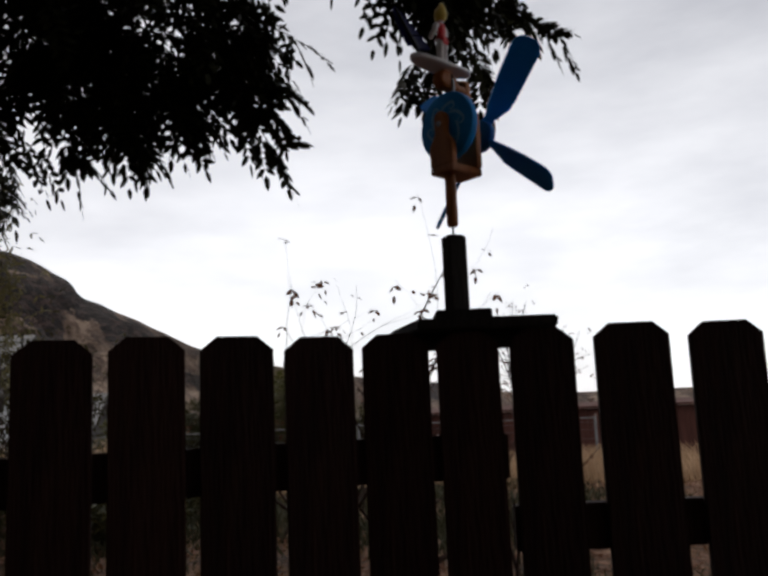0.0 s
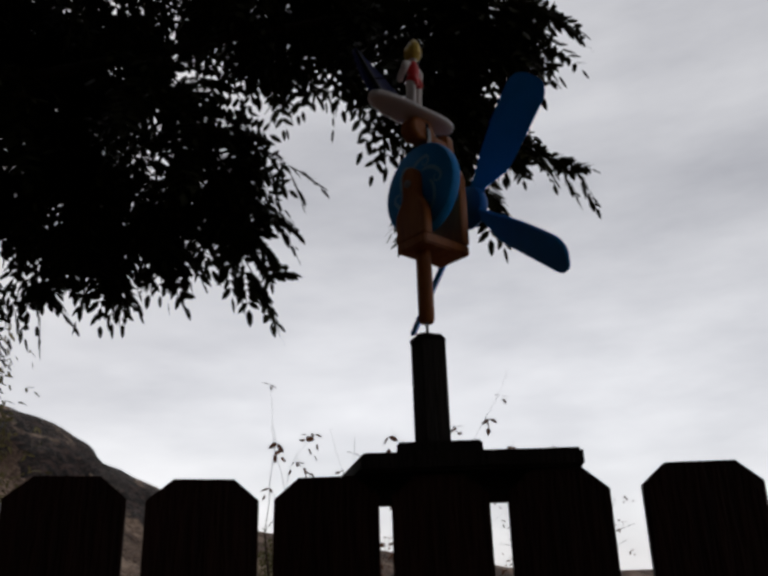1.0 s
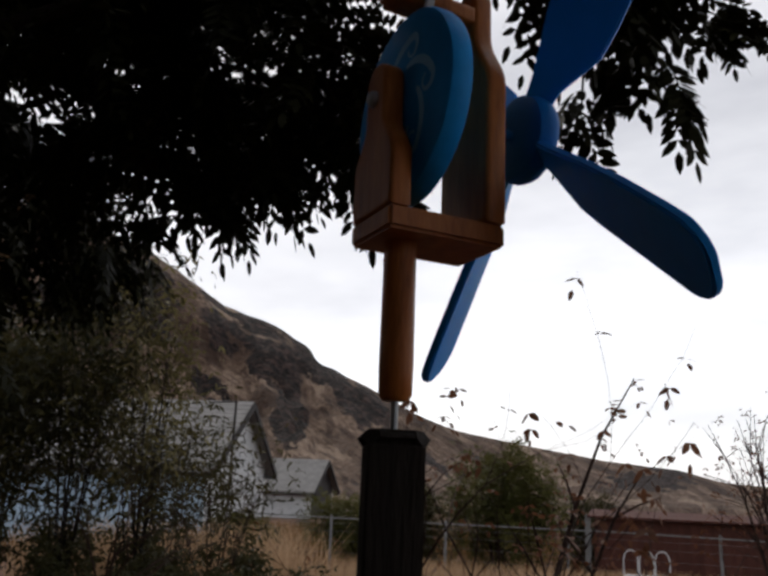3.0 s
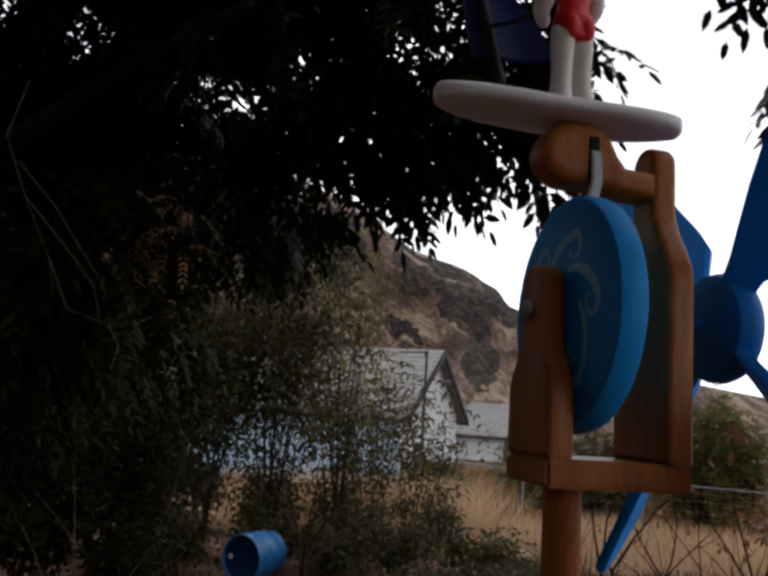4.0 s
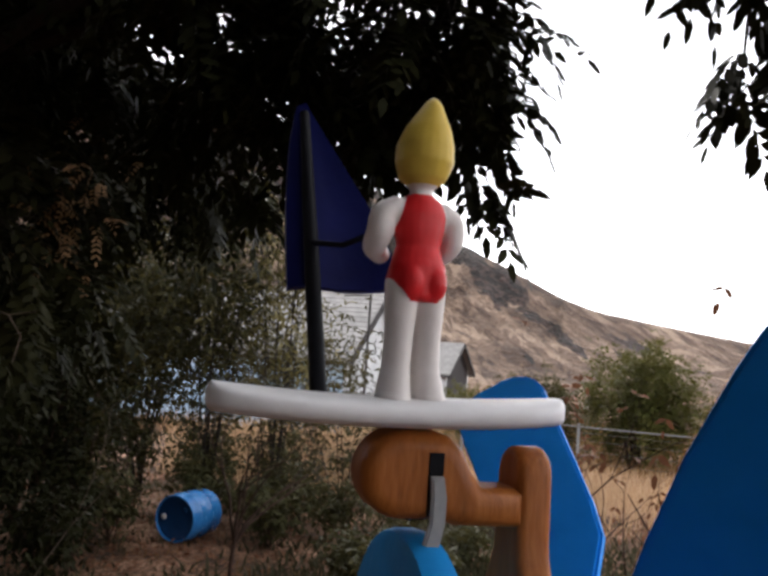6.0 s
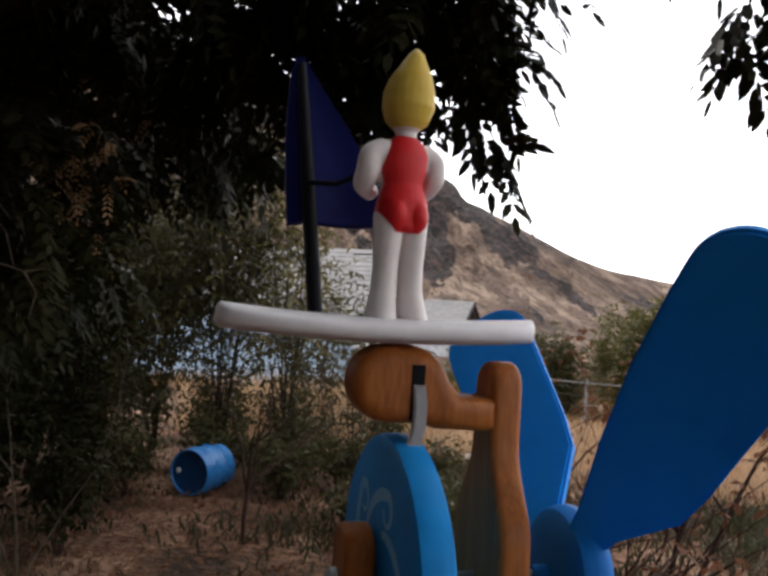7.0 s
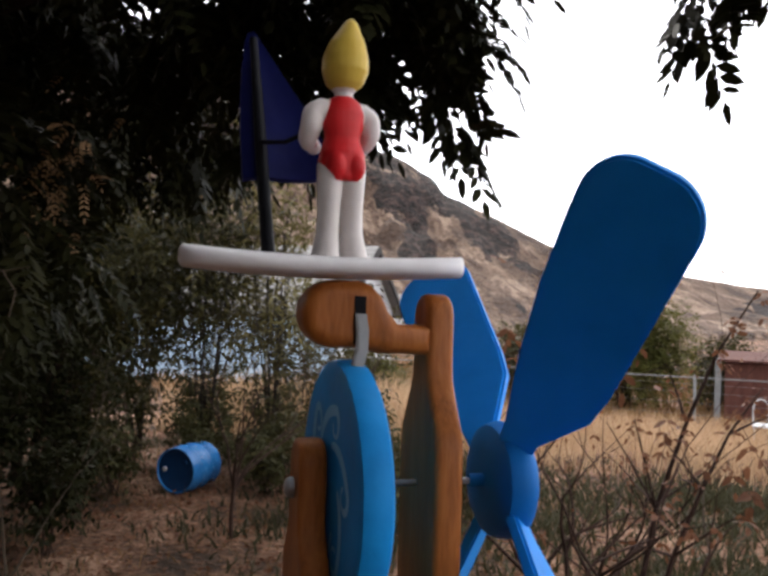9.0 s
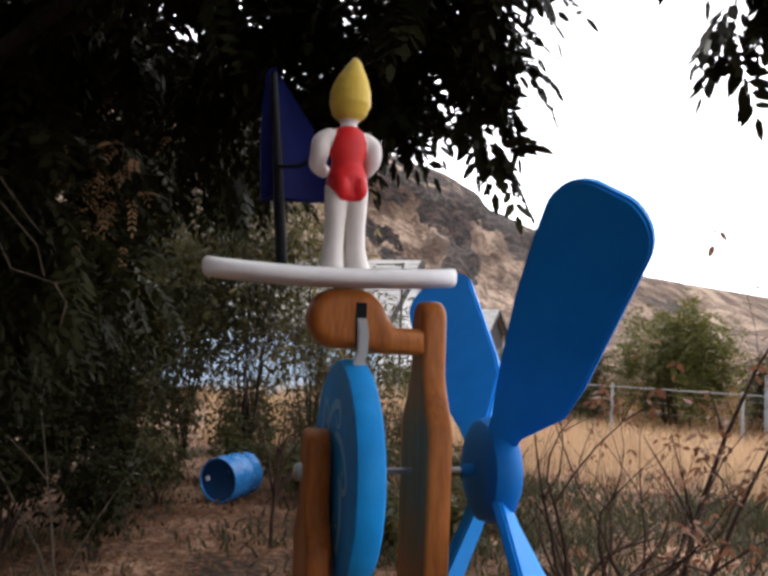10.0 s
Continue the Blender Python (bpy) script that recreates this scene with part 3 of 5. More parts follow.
def figurine():
    """A plain figure with its back to the wheel, roughed out in turned and bent pieces."""
    bm = bmesh.new()
    z0 = 1.8175 - Z0

    def ball(c, r, mat_i, seg=16):
        made = bmesh.ops.create_uvsphere(bm, u_segments=seg, v_segments=10, radius=1.0, matrix=Matrix.Translation(c) @ Matrix.Diagonal((*r, 1)))
        for f in {f for v in made["verts"] for f in v.link_faces}:
            f.material_index = mat_i

    def body(sections, mat_i, seg=20):
        rings = []
        for cx, cy, cz, rx, ry in sections:
            rings.append([bm.verts.new((cx + rx * math.cos(2 * math.pi * k / seg), cy + ry * math.sin(2 * math.pi * k / seg), cz)) for k in range(seg)])
        fs = [bm.faces.new((a[k], a[(k + 1) % seg], b[(k + 1) % seg], b[k])) for a, b in zip(rings, rings[1:]) for k in range(seg)]
        fs += [bm.faces.new(rings[0][::-1]), bm.faces.new(rings[-1])]
        for f in fs:
            f.material_index = mat_i

    def bend(pts, radii, steps=4):
        """A smooth run through the points, with their radii."""
        out, rad = [], []
        for i in range(len(pts) - 1):
            p0, p1, p2, p3 = pts[max(0, i - 1)], pts[i], pts[i + 1], pts[min(len(pts) - 1, i + 2)]
            for k in range(steps):
                t = k / steps
                out.append(0.5 * ((2 * p1) + (p2 - p0) * t + (2 * p0 - 5 * p1 + 4 * p2 - p3) * t * t + (3 * p1 - p0 - 3 * p2 + p3) * t ** 3))
                rad.append(radii[i] + (radii[i + 1] - radii[i]) * t)
        return out + [pts[-1]], rad + [radii[-1]]

    cx = -0.003
    for sgn in (-1, 1):
        o = cx + sgn * 0.0078
        body([(o + sgn * 0.0022, -0.002, z0, 0.0092, 0.0112), (o + sgn * 0.0018, -0.001, z0 + 0.004, 0.0086, 0.0100), (o + sgn * 0.0006, 0, z0 + 0.016, 0.0072, 0.0080), (o, 0, z0 + 0.030, 0.0071, 0.0082), (o, 0, z0 + 0.044, 0.0078, 0.0092), (o, 0, z0 + 0.058, 0.0084, 0.0100), (o - sgn * 0.0008, 0, z0 + 0.066, 0.0078, 0.0092), (o - sgn * 0.002, 0, z0 + 0.072, 0.0050, 0.0070)], 0)
        ball((cx + sgn * 0.0064, -0.0050, z0 + 0.0585), (0.0076, 0.0090, 0.0110), 1)
        # arm: out from the shoulder, elbow wide, hand forward
        sh, el, ha = Vector((cx + sgn * 0.0140, 0.001, z0 + 0.0955)), Vector((cx + sgn * 0.0205, 0.003, z0 + 0.083)), Vector((cx + sgn * 0.012, 0.020, z0 + 0.074))
        tube(*bend([sh, sh.lerp(el, 0.55) + Vector((sgn * 0.002, 0, 0.003)), el, el.lerp(ha, 0.5) + Vector((sgn * 0.003, 0, -0.002)), ha], [0.0058, 0.0068, 0.0070, 0.0062, 0.0050]), 14, bm)
        ball(sh, (0.0062, 0.0060, 0.0062), 0, 12)
        ball(ha, (0.0054, 0.0054, 0.0054), 0, 12)
    body([(cx, -0.003, z0 + 0.0495, 0.0050, 0.0070), (cx, -0.003, z0 + 0.0515, 0.0080, 0.0088), (cx, -0.0020, z0 + 0.055, 0.0112, 0.0096), (cx, -0.0015, z0 + 0.061, 0.0146, 0.0104), (cx, -0.0015, z0 + 0.067, 0.0152, 0.0106), (cx, -0.0005, z0 + 0.071, 0.0138, 0.0098), (cx, 0, z0 + 0.077, 0.0118, 0.0090), (cx, 0, z0 + 0.085, 0.0136, 0.0098), (cx, 0, z0 + 0.094, 0.0146, 0.0095), (cx, 0, z0 + 0.101, 0.0112, 0.0075), (cx, 0, z0 + 0.104, 0.0060, 0.0055)], 1)
    body([(cx, 0, z0 + 0.101, 0.0062, 0.0060), (cx, 0, z0 + 0.113, 0.0058, 0.0058)], 0)
    body([(cx, 0, z0 + 0.107, 0.0062, 0.0067), (cx, 0, z0 + 0.112, 0.0122, 0.0126), (cx, -0.001, z0 + 0.120, 0.0152, 0.0158), (cx, -0.001, z0 + 0.129, 0.0149, 0.0154), (cx + 0.0005, -0.002, z0 + 0.138, 0.0118, 0.0124), (cx + 0.0012, -0.0025, z0 + 0.145, 0.0078, 0.0086), (cx + 0.002, -0.003, z0 + 0.151, 0.0046, 0.0052), (cx + 0.002, -0.003, z0 + 0.1545, 0.0014, 0.0016)], 2)
    bmesh.ops.recalc_face_normals(bm, faces=bm.faces[:])
    return bm


def carved(bm, size):
    """The pieces melted into one skin, as if cut from one block."""
    me = bpy.data.meshes.new("figurine")
    bm.to_mesh(me)
    bm.free()
    raw = new("figurine", me)
    mod = raw.modifiers.new("skin", "REMESH")
    mod.mode, mod.voxel_size = "VOXEL", size
    mod = raw.modifiers.new("soft", "SMOOTH")
    mod.factor, mod.iterations = 0.5, 26
    skin = bpy.data.meshes.new_from_object(raw.evaluated_get(bpy.context.evaluated_depsgraph_get()))
    bpy.data.objects.remove(raw)
    out = bmesh.new()
    out.from_mesh(skin)
    bpy.data.meshes.remove(skin)
    return out


def paint_figure(bm):
    """Yellow cap, white neck and limbs, red suit cut high at the hips."""
    z0, cx = 1.8175 - Z0, -0.003
    trunk_ = ((0.049, 0.0110), (0.055, 0.0150), (0.061, 0.0170), (0.067, 0.0172), (0.071, 0.0152), (0.077, 0.0128), (0.085, 0.0140), (0.094, 0.0122), (0.101, 0.0100), (0.105, 0.0085))
    for f in bm.faces:
        c = f.calc_center_median()
        h, side = c.z - z0, abs(c.x - cx)
        half = 0.0
        for (h0, w0), (h1, w1) in zip(trunk_, trunk_[1:]):
            if h0 <= h <= h1:
                half = w0 + (w1 - w0) * (h - h0) / (h1 - h0)
        red = side < half and h > 0.0470 + 55.0 * max(0.0, side - 0.004) ** 2 + 0.45 * max(0.0, side - 0.004) and h < 0.1035 and c.y < 0.0108
        f.material_index = 2 if h > 0.1085 else 1 if red else 0
        f.smooth = True
    turn_ = Matrix.Translation((cx, 0, 0)) @ Matrix.Rotation(radians(9), 4, "Z") @ Matrix.Translation((-cx, 0, 0))
    bmesh.ops.transform(bm, matrix=turn_, verts=bm.verts[:])
    return bm


toy_part("figurine", paint_figure(carved(figurine(), 0.0006)), [M_SKIN, M_RED, M_YELLOW], "plain carved figure in red and white with a yellow top")

# mast and sail lean out over the far rail
foot, head = Vector((-0.0455, 0.016, 1.817 - Z0)), Vector((-0.050, 0.100, 1.990 - Z0))
toy_part("mast", tube([foot, foot.lerp(head, 0.5), foot.lerp(head, 0.965)], [0.0046, 0.0044, 0.003], 10), M_BLACK, "black round mast")


def sail():
    bm = bmesh.new()
    d = (head - foot).normalized()
    across_ = Vector((1, 0, 0))
    rows_ = [(0.34, -0.0125, 0.050), (0.45, -0.0125, 0.047), (0.60, -0.0120, 0.037), (0.72, -0.0110, 0.026), (0.85, -0.009, 0.014), (0.96, -0.006, 0.004), (1.0, -0.004, 0.001)]
    length = (head - foot).length
    nrm = across_.cross(d).normalized()
    front, back = [], []
    for k, lo, hi in rows_:
        f_row, b_row = [], []
        for j in range(7):
            t = j / 6
            x = lo + (hi - lo) * t
            belly = -0.010 * math.sin(math.pi * t) * (1.1 - k)
            p = foot + d * (length * k) + across_ * x + nrm * (belly - 0.8 * max(0.0, -x))
            f_row.append(bm.verts.new(p + nrm * 0.002))
            b_row.append(bm.verts.new(p - nrm * 0.002))
        front.append(f_row)
        back.append(b_row)
    n_r = len(rows_)
    for i in range(n_r - 1):
        for j in range(6):
            bm.faces.new((front[i][j], front[i][j + 1], front[i + 1][j + 1], front[i + 1][j]))
            bm.faces.new((back[i][j], back[i + 1][j], back[i + 1][j + 1], back[i][j + 1]))
    for i in range(n_r - 1):
        bm.faces.new((front[i][0], front[i + 1][0], back[i + 1][0], back[i][0]))
        bm.faces.new((front[i][6], back[i][6], back[i + 1][6], front[i + 1][6]))
    for j in range(6):
        bm.faces.new((front[0][j], back[0][j], back[0][j + 1], front[0][j + 1]))
        bm.faces.new((front[-1][j], front[-1][j + 1], back[-1][j + 1], back[-1][j]))
    bmesh.ops.recalc_face_normals(bm, faces=bm.faces[:])
    return bm


toy_part("sail", sail(), M_NAVY, "dark navy sail")
mid = foot.lerp(head, 0.47)
toy_part("boom", tube([mid + Vector((0, -0.004, 0)), Vector((-0.034, 0.034, mid.z - 0.002)), Vector((-0.014, 0.022, mid.z + 0.008))], 0.0016, 8), M_BLACK, "thin black boom")

# propeller
HUB = 0.1145
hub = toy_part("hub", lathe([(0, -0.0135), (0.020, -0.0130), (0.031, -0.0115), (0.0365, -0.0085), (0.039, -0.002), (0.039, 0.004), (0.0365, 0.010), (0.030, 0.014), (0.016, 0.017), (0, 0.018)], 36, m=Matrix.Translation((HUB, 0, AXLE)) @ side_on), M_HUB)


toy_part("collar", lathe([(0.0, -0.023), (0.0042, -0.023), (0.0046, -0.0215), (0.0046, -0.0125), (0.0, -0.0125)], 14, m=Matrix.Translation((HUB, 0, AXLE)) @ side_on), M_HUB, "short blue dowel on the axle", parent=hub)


def blade(turn, pitch, reach):
    """A flat paddle: one edge straight from the root, the other cut to a shoulder, the tip rounded."""
    line = [(-0.011, 0.028), (-0.0130, 0.05), (-0.0225, 0.100), (-0.0290, 0.150), (-0.0315, 0.195)] + arc(-0.0060, 0.2135, 0.0255, 180, 97, 9) + arc(0.0070, 0.2085, 0.0300, 80, 0, 9) + [(0.0365, 0.105), (0.0340, 0.080), (0.0135, 0.044), (0.011, 0.028)]
    bm = slab(line, 0.008, lambda p, q, s: Vector((p + 0.030 * (q - 0.03), s, q * reach)), 0.0018)
    spin = Matrix.Translation((HUB, 0, AXLE)) @ Matrix.Rotation(radians(turn), 4, "X") @ Matrix.Rotation(radians(pitch), 4, "Z")
    bmesh.ops.transform(bm, matrix=spin, verts=bm.verts[:])
    return bm


for k in range(4):
    toy_part("blade", blade(39 + 90 * k, -45, 0.94 if k == 3 else 1.035), M_ROYAL)

# ---- post, shelf and fence ----
post = thing("wooden_post", (0, 0, 1.2475), "dark weathered square wooden post standing on a shelf", "post", turn=24)
shaft = box(-0.0205, 0.0205, -0.0205, 0.0205, 0, 0.1665, 0.0015)
bmesh.ops.bevel(shaft, geom=[e for e in shaft.edges if all(v.co.z > 0.16 for v in e.verts)], offset=0.006, segments=1, affect="EDGES")
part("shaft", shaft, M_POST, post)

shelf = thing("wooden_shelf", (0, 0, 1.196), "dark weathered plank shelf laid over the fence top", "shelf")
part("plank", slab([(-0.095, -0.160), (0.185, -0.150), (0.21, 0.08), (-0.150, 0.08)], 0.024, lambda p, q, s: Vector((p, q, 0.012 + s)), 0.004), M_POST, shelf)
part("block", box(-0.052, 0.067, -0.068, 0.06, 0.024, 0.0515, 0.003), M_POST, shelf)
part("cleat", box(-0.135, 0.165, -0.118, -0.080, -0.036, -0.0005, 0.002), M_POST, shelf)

fence = thing("picket_fence", (0, -0.145, 0), "dark red-brown stained dog-eared wooden picket fence", "fence")
BEND, SWING = -0.18, math.atan(0.30)  # the run left of the bend swings towards the walk


def fence_line(x):
    """Depth of the fence line at x, from its straight run."""
    return 0.30 * (x - BEND) if x < BEND else 0.0


def picket(w, h, c=0.026):
    return slab([(-w / 2, 0.02), (w / 2, 0.02), (w / 2, h - c), (w / 2 - c * 1.2, h), (-w / 2 + c * 1.2, h), (-w / 2, h - c)], 0.017, lambda p, q, s: Vector((p, s, q)), 0.002)


rng = random.Random(4)
spans = [(-0.662, -0.532), (-0.511, -0.379), (-0.357, -0.227), (-0.208, -0.075), (-0.057, 0.066), (0.085, 0.212), (0.258, 0.407), (0.446, 0.592)]
x = -0.688
while x > -4.6:
    w = 0.132 + rng.uniform(-0.004, 0.004)
    spans.append((x - w, x))
    x -= w + rng.uniform(0.018, 0.028)
x = 0.630
while x < 5.5:
    w = 0.144 + rng.uniform(-0.004, 0.004)
    spans.append((x, x + w))
    x += w + rng.uniform(0.030, 0.042)
for x0, x1 in spans:
    xm = (x0 + x1) / 2
    left = xm < BEND
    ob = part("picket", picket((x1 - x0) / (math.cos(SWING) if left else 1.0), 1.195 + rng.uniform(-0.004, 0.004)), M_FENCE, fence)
    ob.matrix_basis = pose(xm, fence_line(xm) + 0.009 + rng.uniform(-0.002, 0.002), 0, 0, rng.uniform(-0.12, 0.12), math.degrees(SWING) if left else 0)
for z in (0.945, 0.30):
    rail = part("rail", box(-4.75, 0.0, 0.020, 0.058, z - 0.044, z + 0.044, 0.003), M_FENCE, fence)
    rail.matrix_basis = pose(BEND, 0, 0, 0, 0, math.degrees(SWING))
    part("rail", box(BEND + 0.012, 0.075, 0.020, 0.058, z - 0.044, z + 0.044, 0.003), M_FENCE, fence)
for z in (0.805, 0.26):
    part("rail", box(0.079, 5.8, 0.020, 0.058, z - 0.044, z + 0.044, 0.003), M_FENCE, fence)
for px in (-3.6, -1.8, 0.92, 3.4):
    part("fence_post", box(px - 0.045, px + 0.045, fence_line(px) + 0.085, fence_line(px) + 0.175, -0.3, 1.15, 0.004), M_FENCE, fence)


# ---- plants ----
def unit(v):
    return v / np.maximum(1e-9, np.linalg.norm(v, axis=-1, keepdims=True))


def compound_leaves(base, way, length, pairs, leaflet, width, droop, gen):
    """Feathered leaves: at each base a drooping stalk with pairs of leaflets and one at its end. Returns vertices and quads."""
    n = len(base)
    way = unit(way)
    side = unit(np.cross(way, np.array([0, 0, 1.0]) + 0.35 * gen.normal(size=(n, 3))))
    nrm = unit(np.cross(side, way))
    verts, faces, count = [], [], 0
    for k in range(pairs + 1):
        t = 0.22 + 0.78 * k / pairs
        at = base + way * (length * t)[:, None]
        at[:, 2] -= droop * length * t * t
        for sign in ((1, -1) if k < pairs else (0,)):
            lean = unit(0.55 * way + sign * side + 0.09 * gen.normal(size=(n, 3)) + np.array([0, 0, -0.25])) if sign else unit(way + np.array([0, 0, -2 * droop]))
            size = (leaflet * (0.72 + 0.28 * math.sin(math.pi * (0.2 + 0.7 * t))) * gen.uniform(0.8, 1.15, n))[:, None]
            flat = unit(np.cross(lean, nrm + 0.28 * gen.normal(size=(n, 3))))
            w = size * width
            curl = np.zeros((n, 3))
            curl[:, 2] = -0.10 * size[:, 0]
            six = [at, at + lean * size * 0.32 + flat * w * 0.5, at + lean * size * 0.72 + flat * w * 0.40 + curl * 0.5, at + lean * size + curl, at + lean * size * 0.72 - flat * w * 0.40 + curl * 0.5, at + lean * size * 0.32 - flat * w * 0.5]
            verts.append(np.stack(six, 1).reshape(-1, 3))
            i = count + 6 * np.arange(n)[:, None]
            faces.append((i + np.array([[0, 1, 2, 3]])))
            faces.append((i + np.array([[0, 3, 4, 5]])))
            count += 6 * n
    return np.concatenate(verts), np.concatenate(faces)


def big_mesh(name, verts, quads, mat, parent=None, label=""):
    me = bpy.data.meshes.new(name)
    me.vertices.add(len(verts))
    me.vertices.foreach_set("co", np.ascontiguousarray(verts, dtype=np.float32).ravel())
    me.loops.add(quads.size)
    me.loops.foreach_set("vertex_index", np.ascontiguousarray(quads, dtype=np.int32).ravel())
    me.polygons.add(len(quads))
    me.polygons.foreach_set("loop_start", np.arange(0, quads.size, quads.shape[1], dtype=np.int32))
    me.update(calc_edges=True)
    me.validate()
    me.materials.append(mat)
    ob = new(name, me)
    if parent is not None:
        ob.parent = parent
    if label:
        ob["label"] = label
    return ob


def in_lobes(lobes, gen):
    """Points and outward directions in a set of crown lobes (centre, radii, count); thicker towards the rim."""
    pts, outs = [], []
    for c, r, k in lobes:
        d = unit(gen.normal(size=(k, 3)))
        q = d * (gen.uniform(0.12, 1.0, k) ** 0.5)[:, None]
        ragged = 1 + 0.22 * np.sin(7 * d[:, :1] + 3 * c[0]) + 0.16 * np.sin(11 * d[:, 1:2] + 5 * c[1])
        pts.append(np.array(c) + q * ragged * np.array(r))
        outs.append(d)
    return np.concatenate(pts), np.concatenate(outs)


def build_tree(name, at, lobes, limbs, label, leaf_mat, length=(0.28, 0.44), pairs=6, leaflet=0.118, width=0.40, droop=0.40, seed=1, trunk=0.16, hang=()):
    gen = np.random.default_rng(seed)
    rnd = random.Random(seed)
    tree = thing(name, at, label, "tree")
    base = Vector(at)
    crotch = Vector((at[0] + 0.1, at[1] - 0.05, 1.9))
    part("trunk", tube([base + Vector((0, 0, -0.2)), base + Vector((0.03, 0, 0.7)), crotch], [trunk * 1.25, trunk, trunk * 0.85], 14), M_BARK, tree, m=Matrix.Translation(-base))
    for end, r in limbs:
        end = Vector(end)
        mid_ = crotch.lerp(end, 0.45) + Vector((rnd.uniform(-.2, .2), rnd.uniform(-.2, .2), 0.35))
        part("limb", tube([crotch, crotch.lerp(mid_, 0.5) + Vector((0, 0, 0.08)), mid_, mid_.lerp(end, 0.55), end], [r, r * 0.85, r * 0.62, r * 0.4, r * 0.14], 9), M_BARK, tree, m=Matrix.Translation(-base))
    twigs = bmesh.new()
    for c, r, k in lobes:
        for _ in range(9):
            a = Vector(c) + Vector((rnd.uniform(-.3, .3) * r[0], rnd.uniform(-.3, .3) * r[1], rnd.uniform(-.2, .4) * r[2]))
            d = Vector((rnd.gauss(0, 1), rnd.gauss(0, 1), rnd.gauss(-0.2, 0.7))).normalized()
            b = Vector(c) + Vector((d.x * r[0], d.y * r[1], d.z * r[2])) * rnd.uniform(0.7, 1.0)
            tube([a, a.lerp(b, 0.5) + Vector((0, 0, 0.12)), b], [0.016, 0.010, 0.003], 5, twigs)
    for a, b in hang:
        a, b = Vector(a), Vector(b)
        tube([a, a.lerp(b, 0.5) + Vector((0, 0, 0.06)), b], [0.010, 0.006, 0.002], 5, twigs)
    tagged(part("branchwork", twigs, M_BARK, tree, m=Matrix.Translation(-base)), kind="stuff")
    pts, outs = in_lobes(lobes, gen)
    # gather the leaves on branch ends, so that gaps open between them
    ends = pts[gen.integers(0, len(pts), max(20, len(pts) // 11))]
    near = np.array([np.argmin(((ends - p) ** 2).sum(1)) for p in pts])
    pts = ends[near] + (pts - ends[near]) * 0.45
    strung = 0
    for a, b in hang:
        n_on = max(6, int(24 * (Vector(b) - Vector(a)).length))
        strung += n_on
        k = gen.uniform(0.0, 1.0, n_on)[:, None]
        pts = np.concatenate([pts, np.array(a) * (1 - k) + np.array(b) * k])
        outs = np.concatenate([outs, unit(np.array(b) - np.array(a)) + 0.5 * gen.normal(size=(n_on, 3))])
    way = outs * 0.7 + 0.5 * gen.normal(size=pts.shape) + np.array([0.35, 0, -0.55])
    lens_ = gen.uniform(*length, len(pts))
    if strung:
        lens_[-strung:] *= 0.62
    v, q = compound_leaves(pts, way, lens_, pairs, leaflet, width, droop, gen)
    big_mesh("crown", v - np.array(at), q, leaf_mat, tree)
    return tree


# the tree whose boughs hang over the fence
CROWN_FOCUS = Vector((-0.15, -1.71, 1.05))


def drawn_in(p, k=0.763):
    """A point of the crown's plan, drawn in towards the fence."""
    return tuple(CROWN_FOCUS + (Vector(p) - CROWN_FOCUS) * k)


CROWN = [((-3.6, 3.8, 4.3), (1.85, 1.1, 1.3), 580), ((-4.95, 3.4, 2.75), (1.15, 1.0, 1.25), 850), ((-2.35, 3.6, 3.85), (0.75, 0.8, 0.65), 250), ((-1.62, 3.5, 3.95), (0.50, 0.6, 0.62), 140),
         ((-0.75, 3.4, 4.98), (0.70, 0.6, 0.42), 230), ((0.18, 3.25, 4.28), (0.30, 0.35, 0.66), 175), ((0.50, 3.2, 4.38), (0.34, 0.35, 0.44), 110),
         ((-2.6, 3.4, 5.5), (2.4, 1.4, 0.8), 1100), ((-4.9, 3.2, 4.6), (1.3, 1.0, 0.9), 900)]
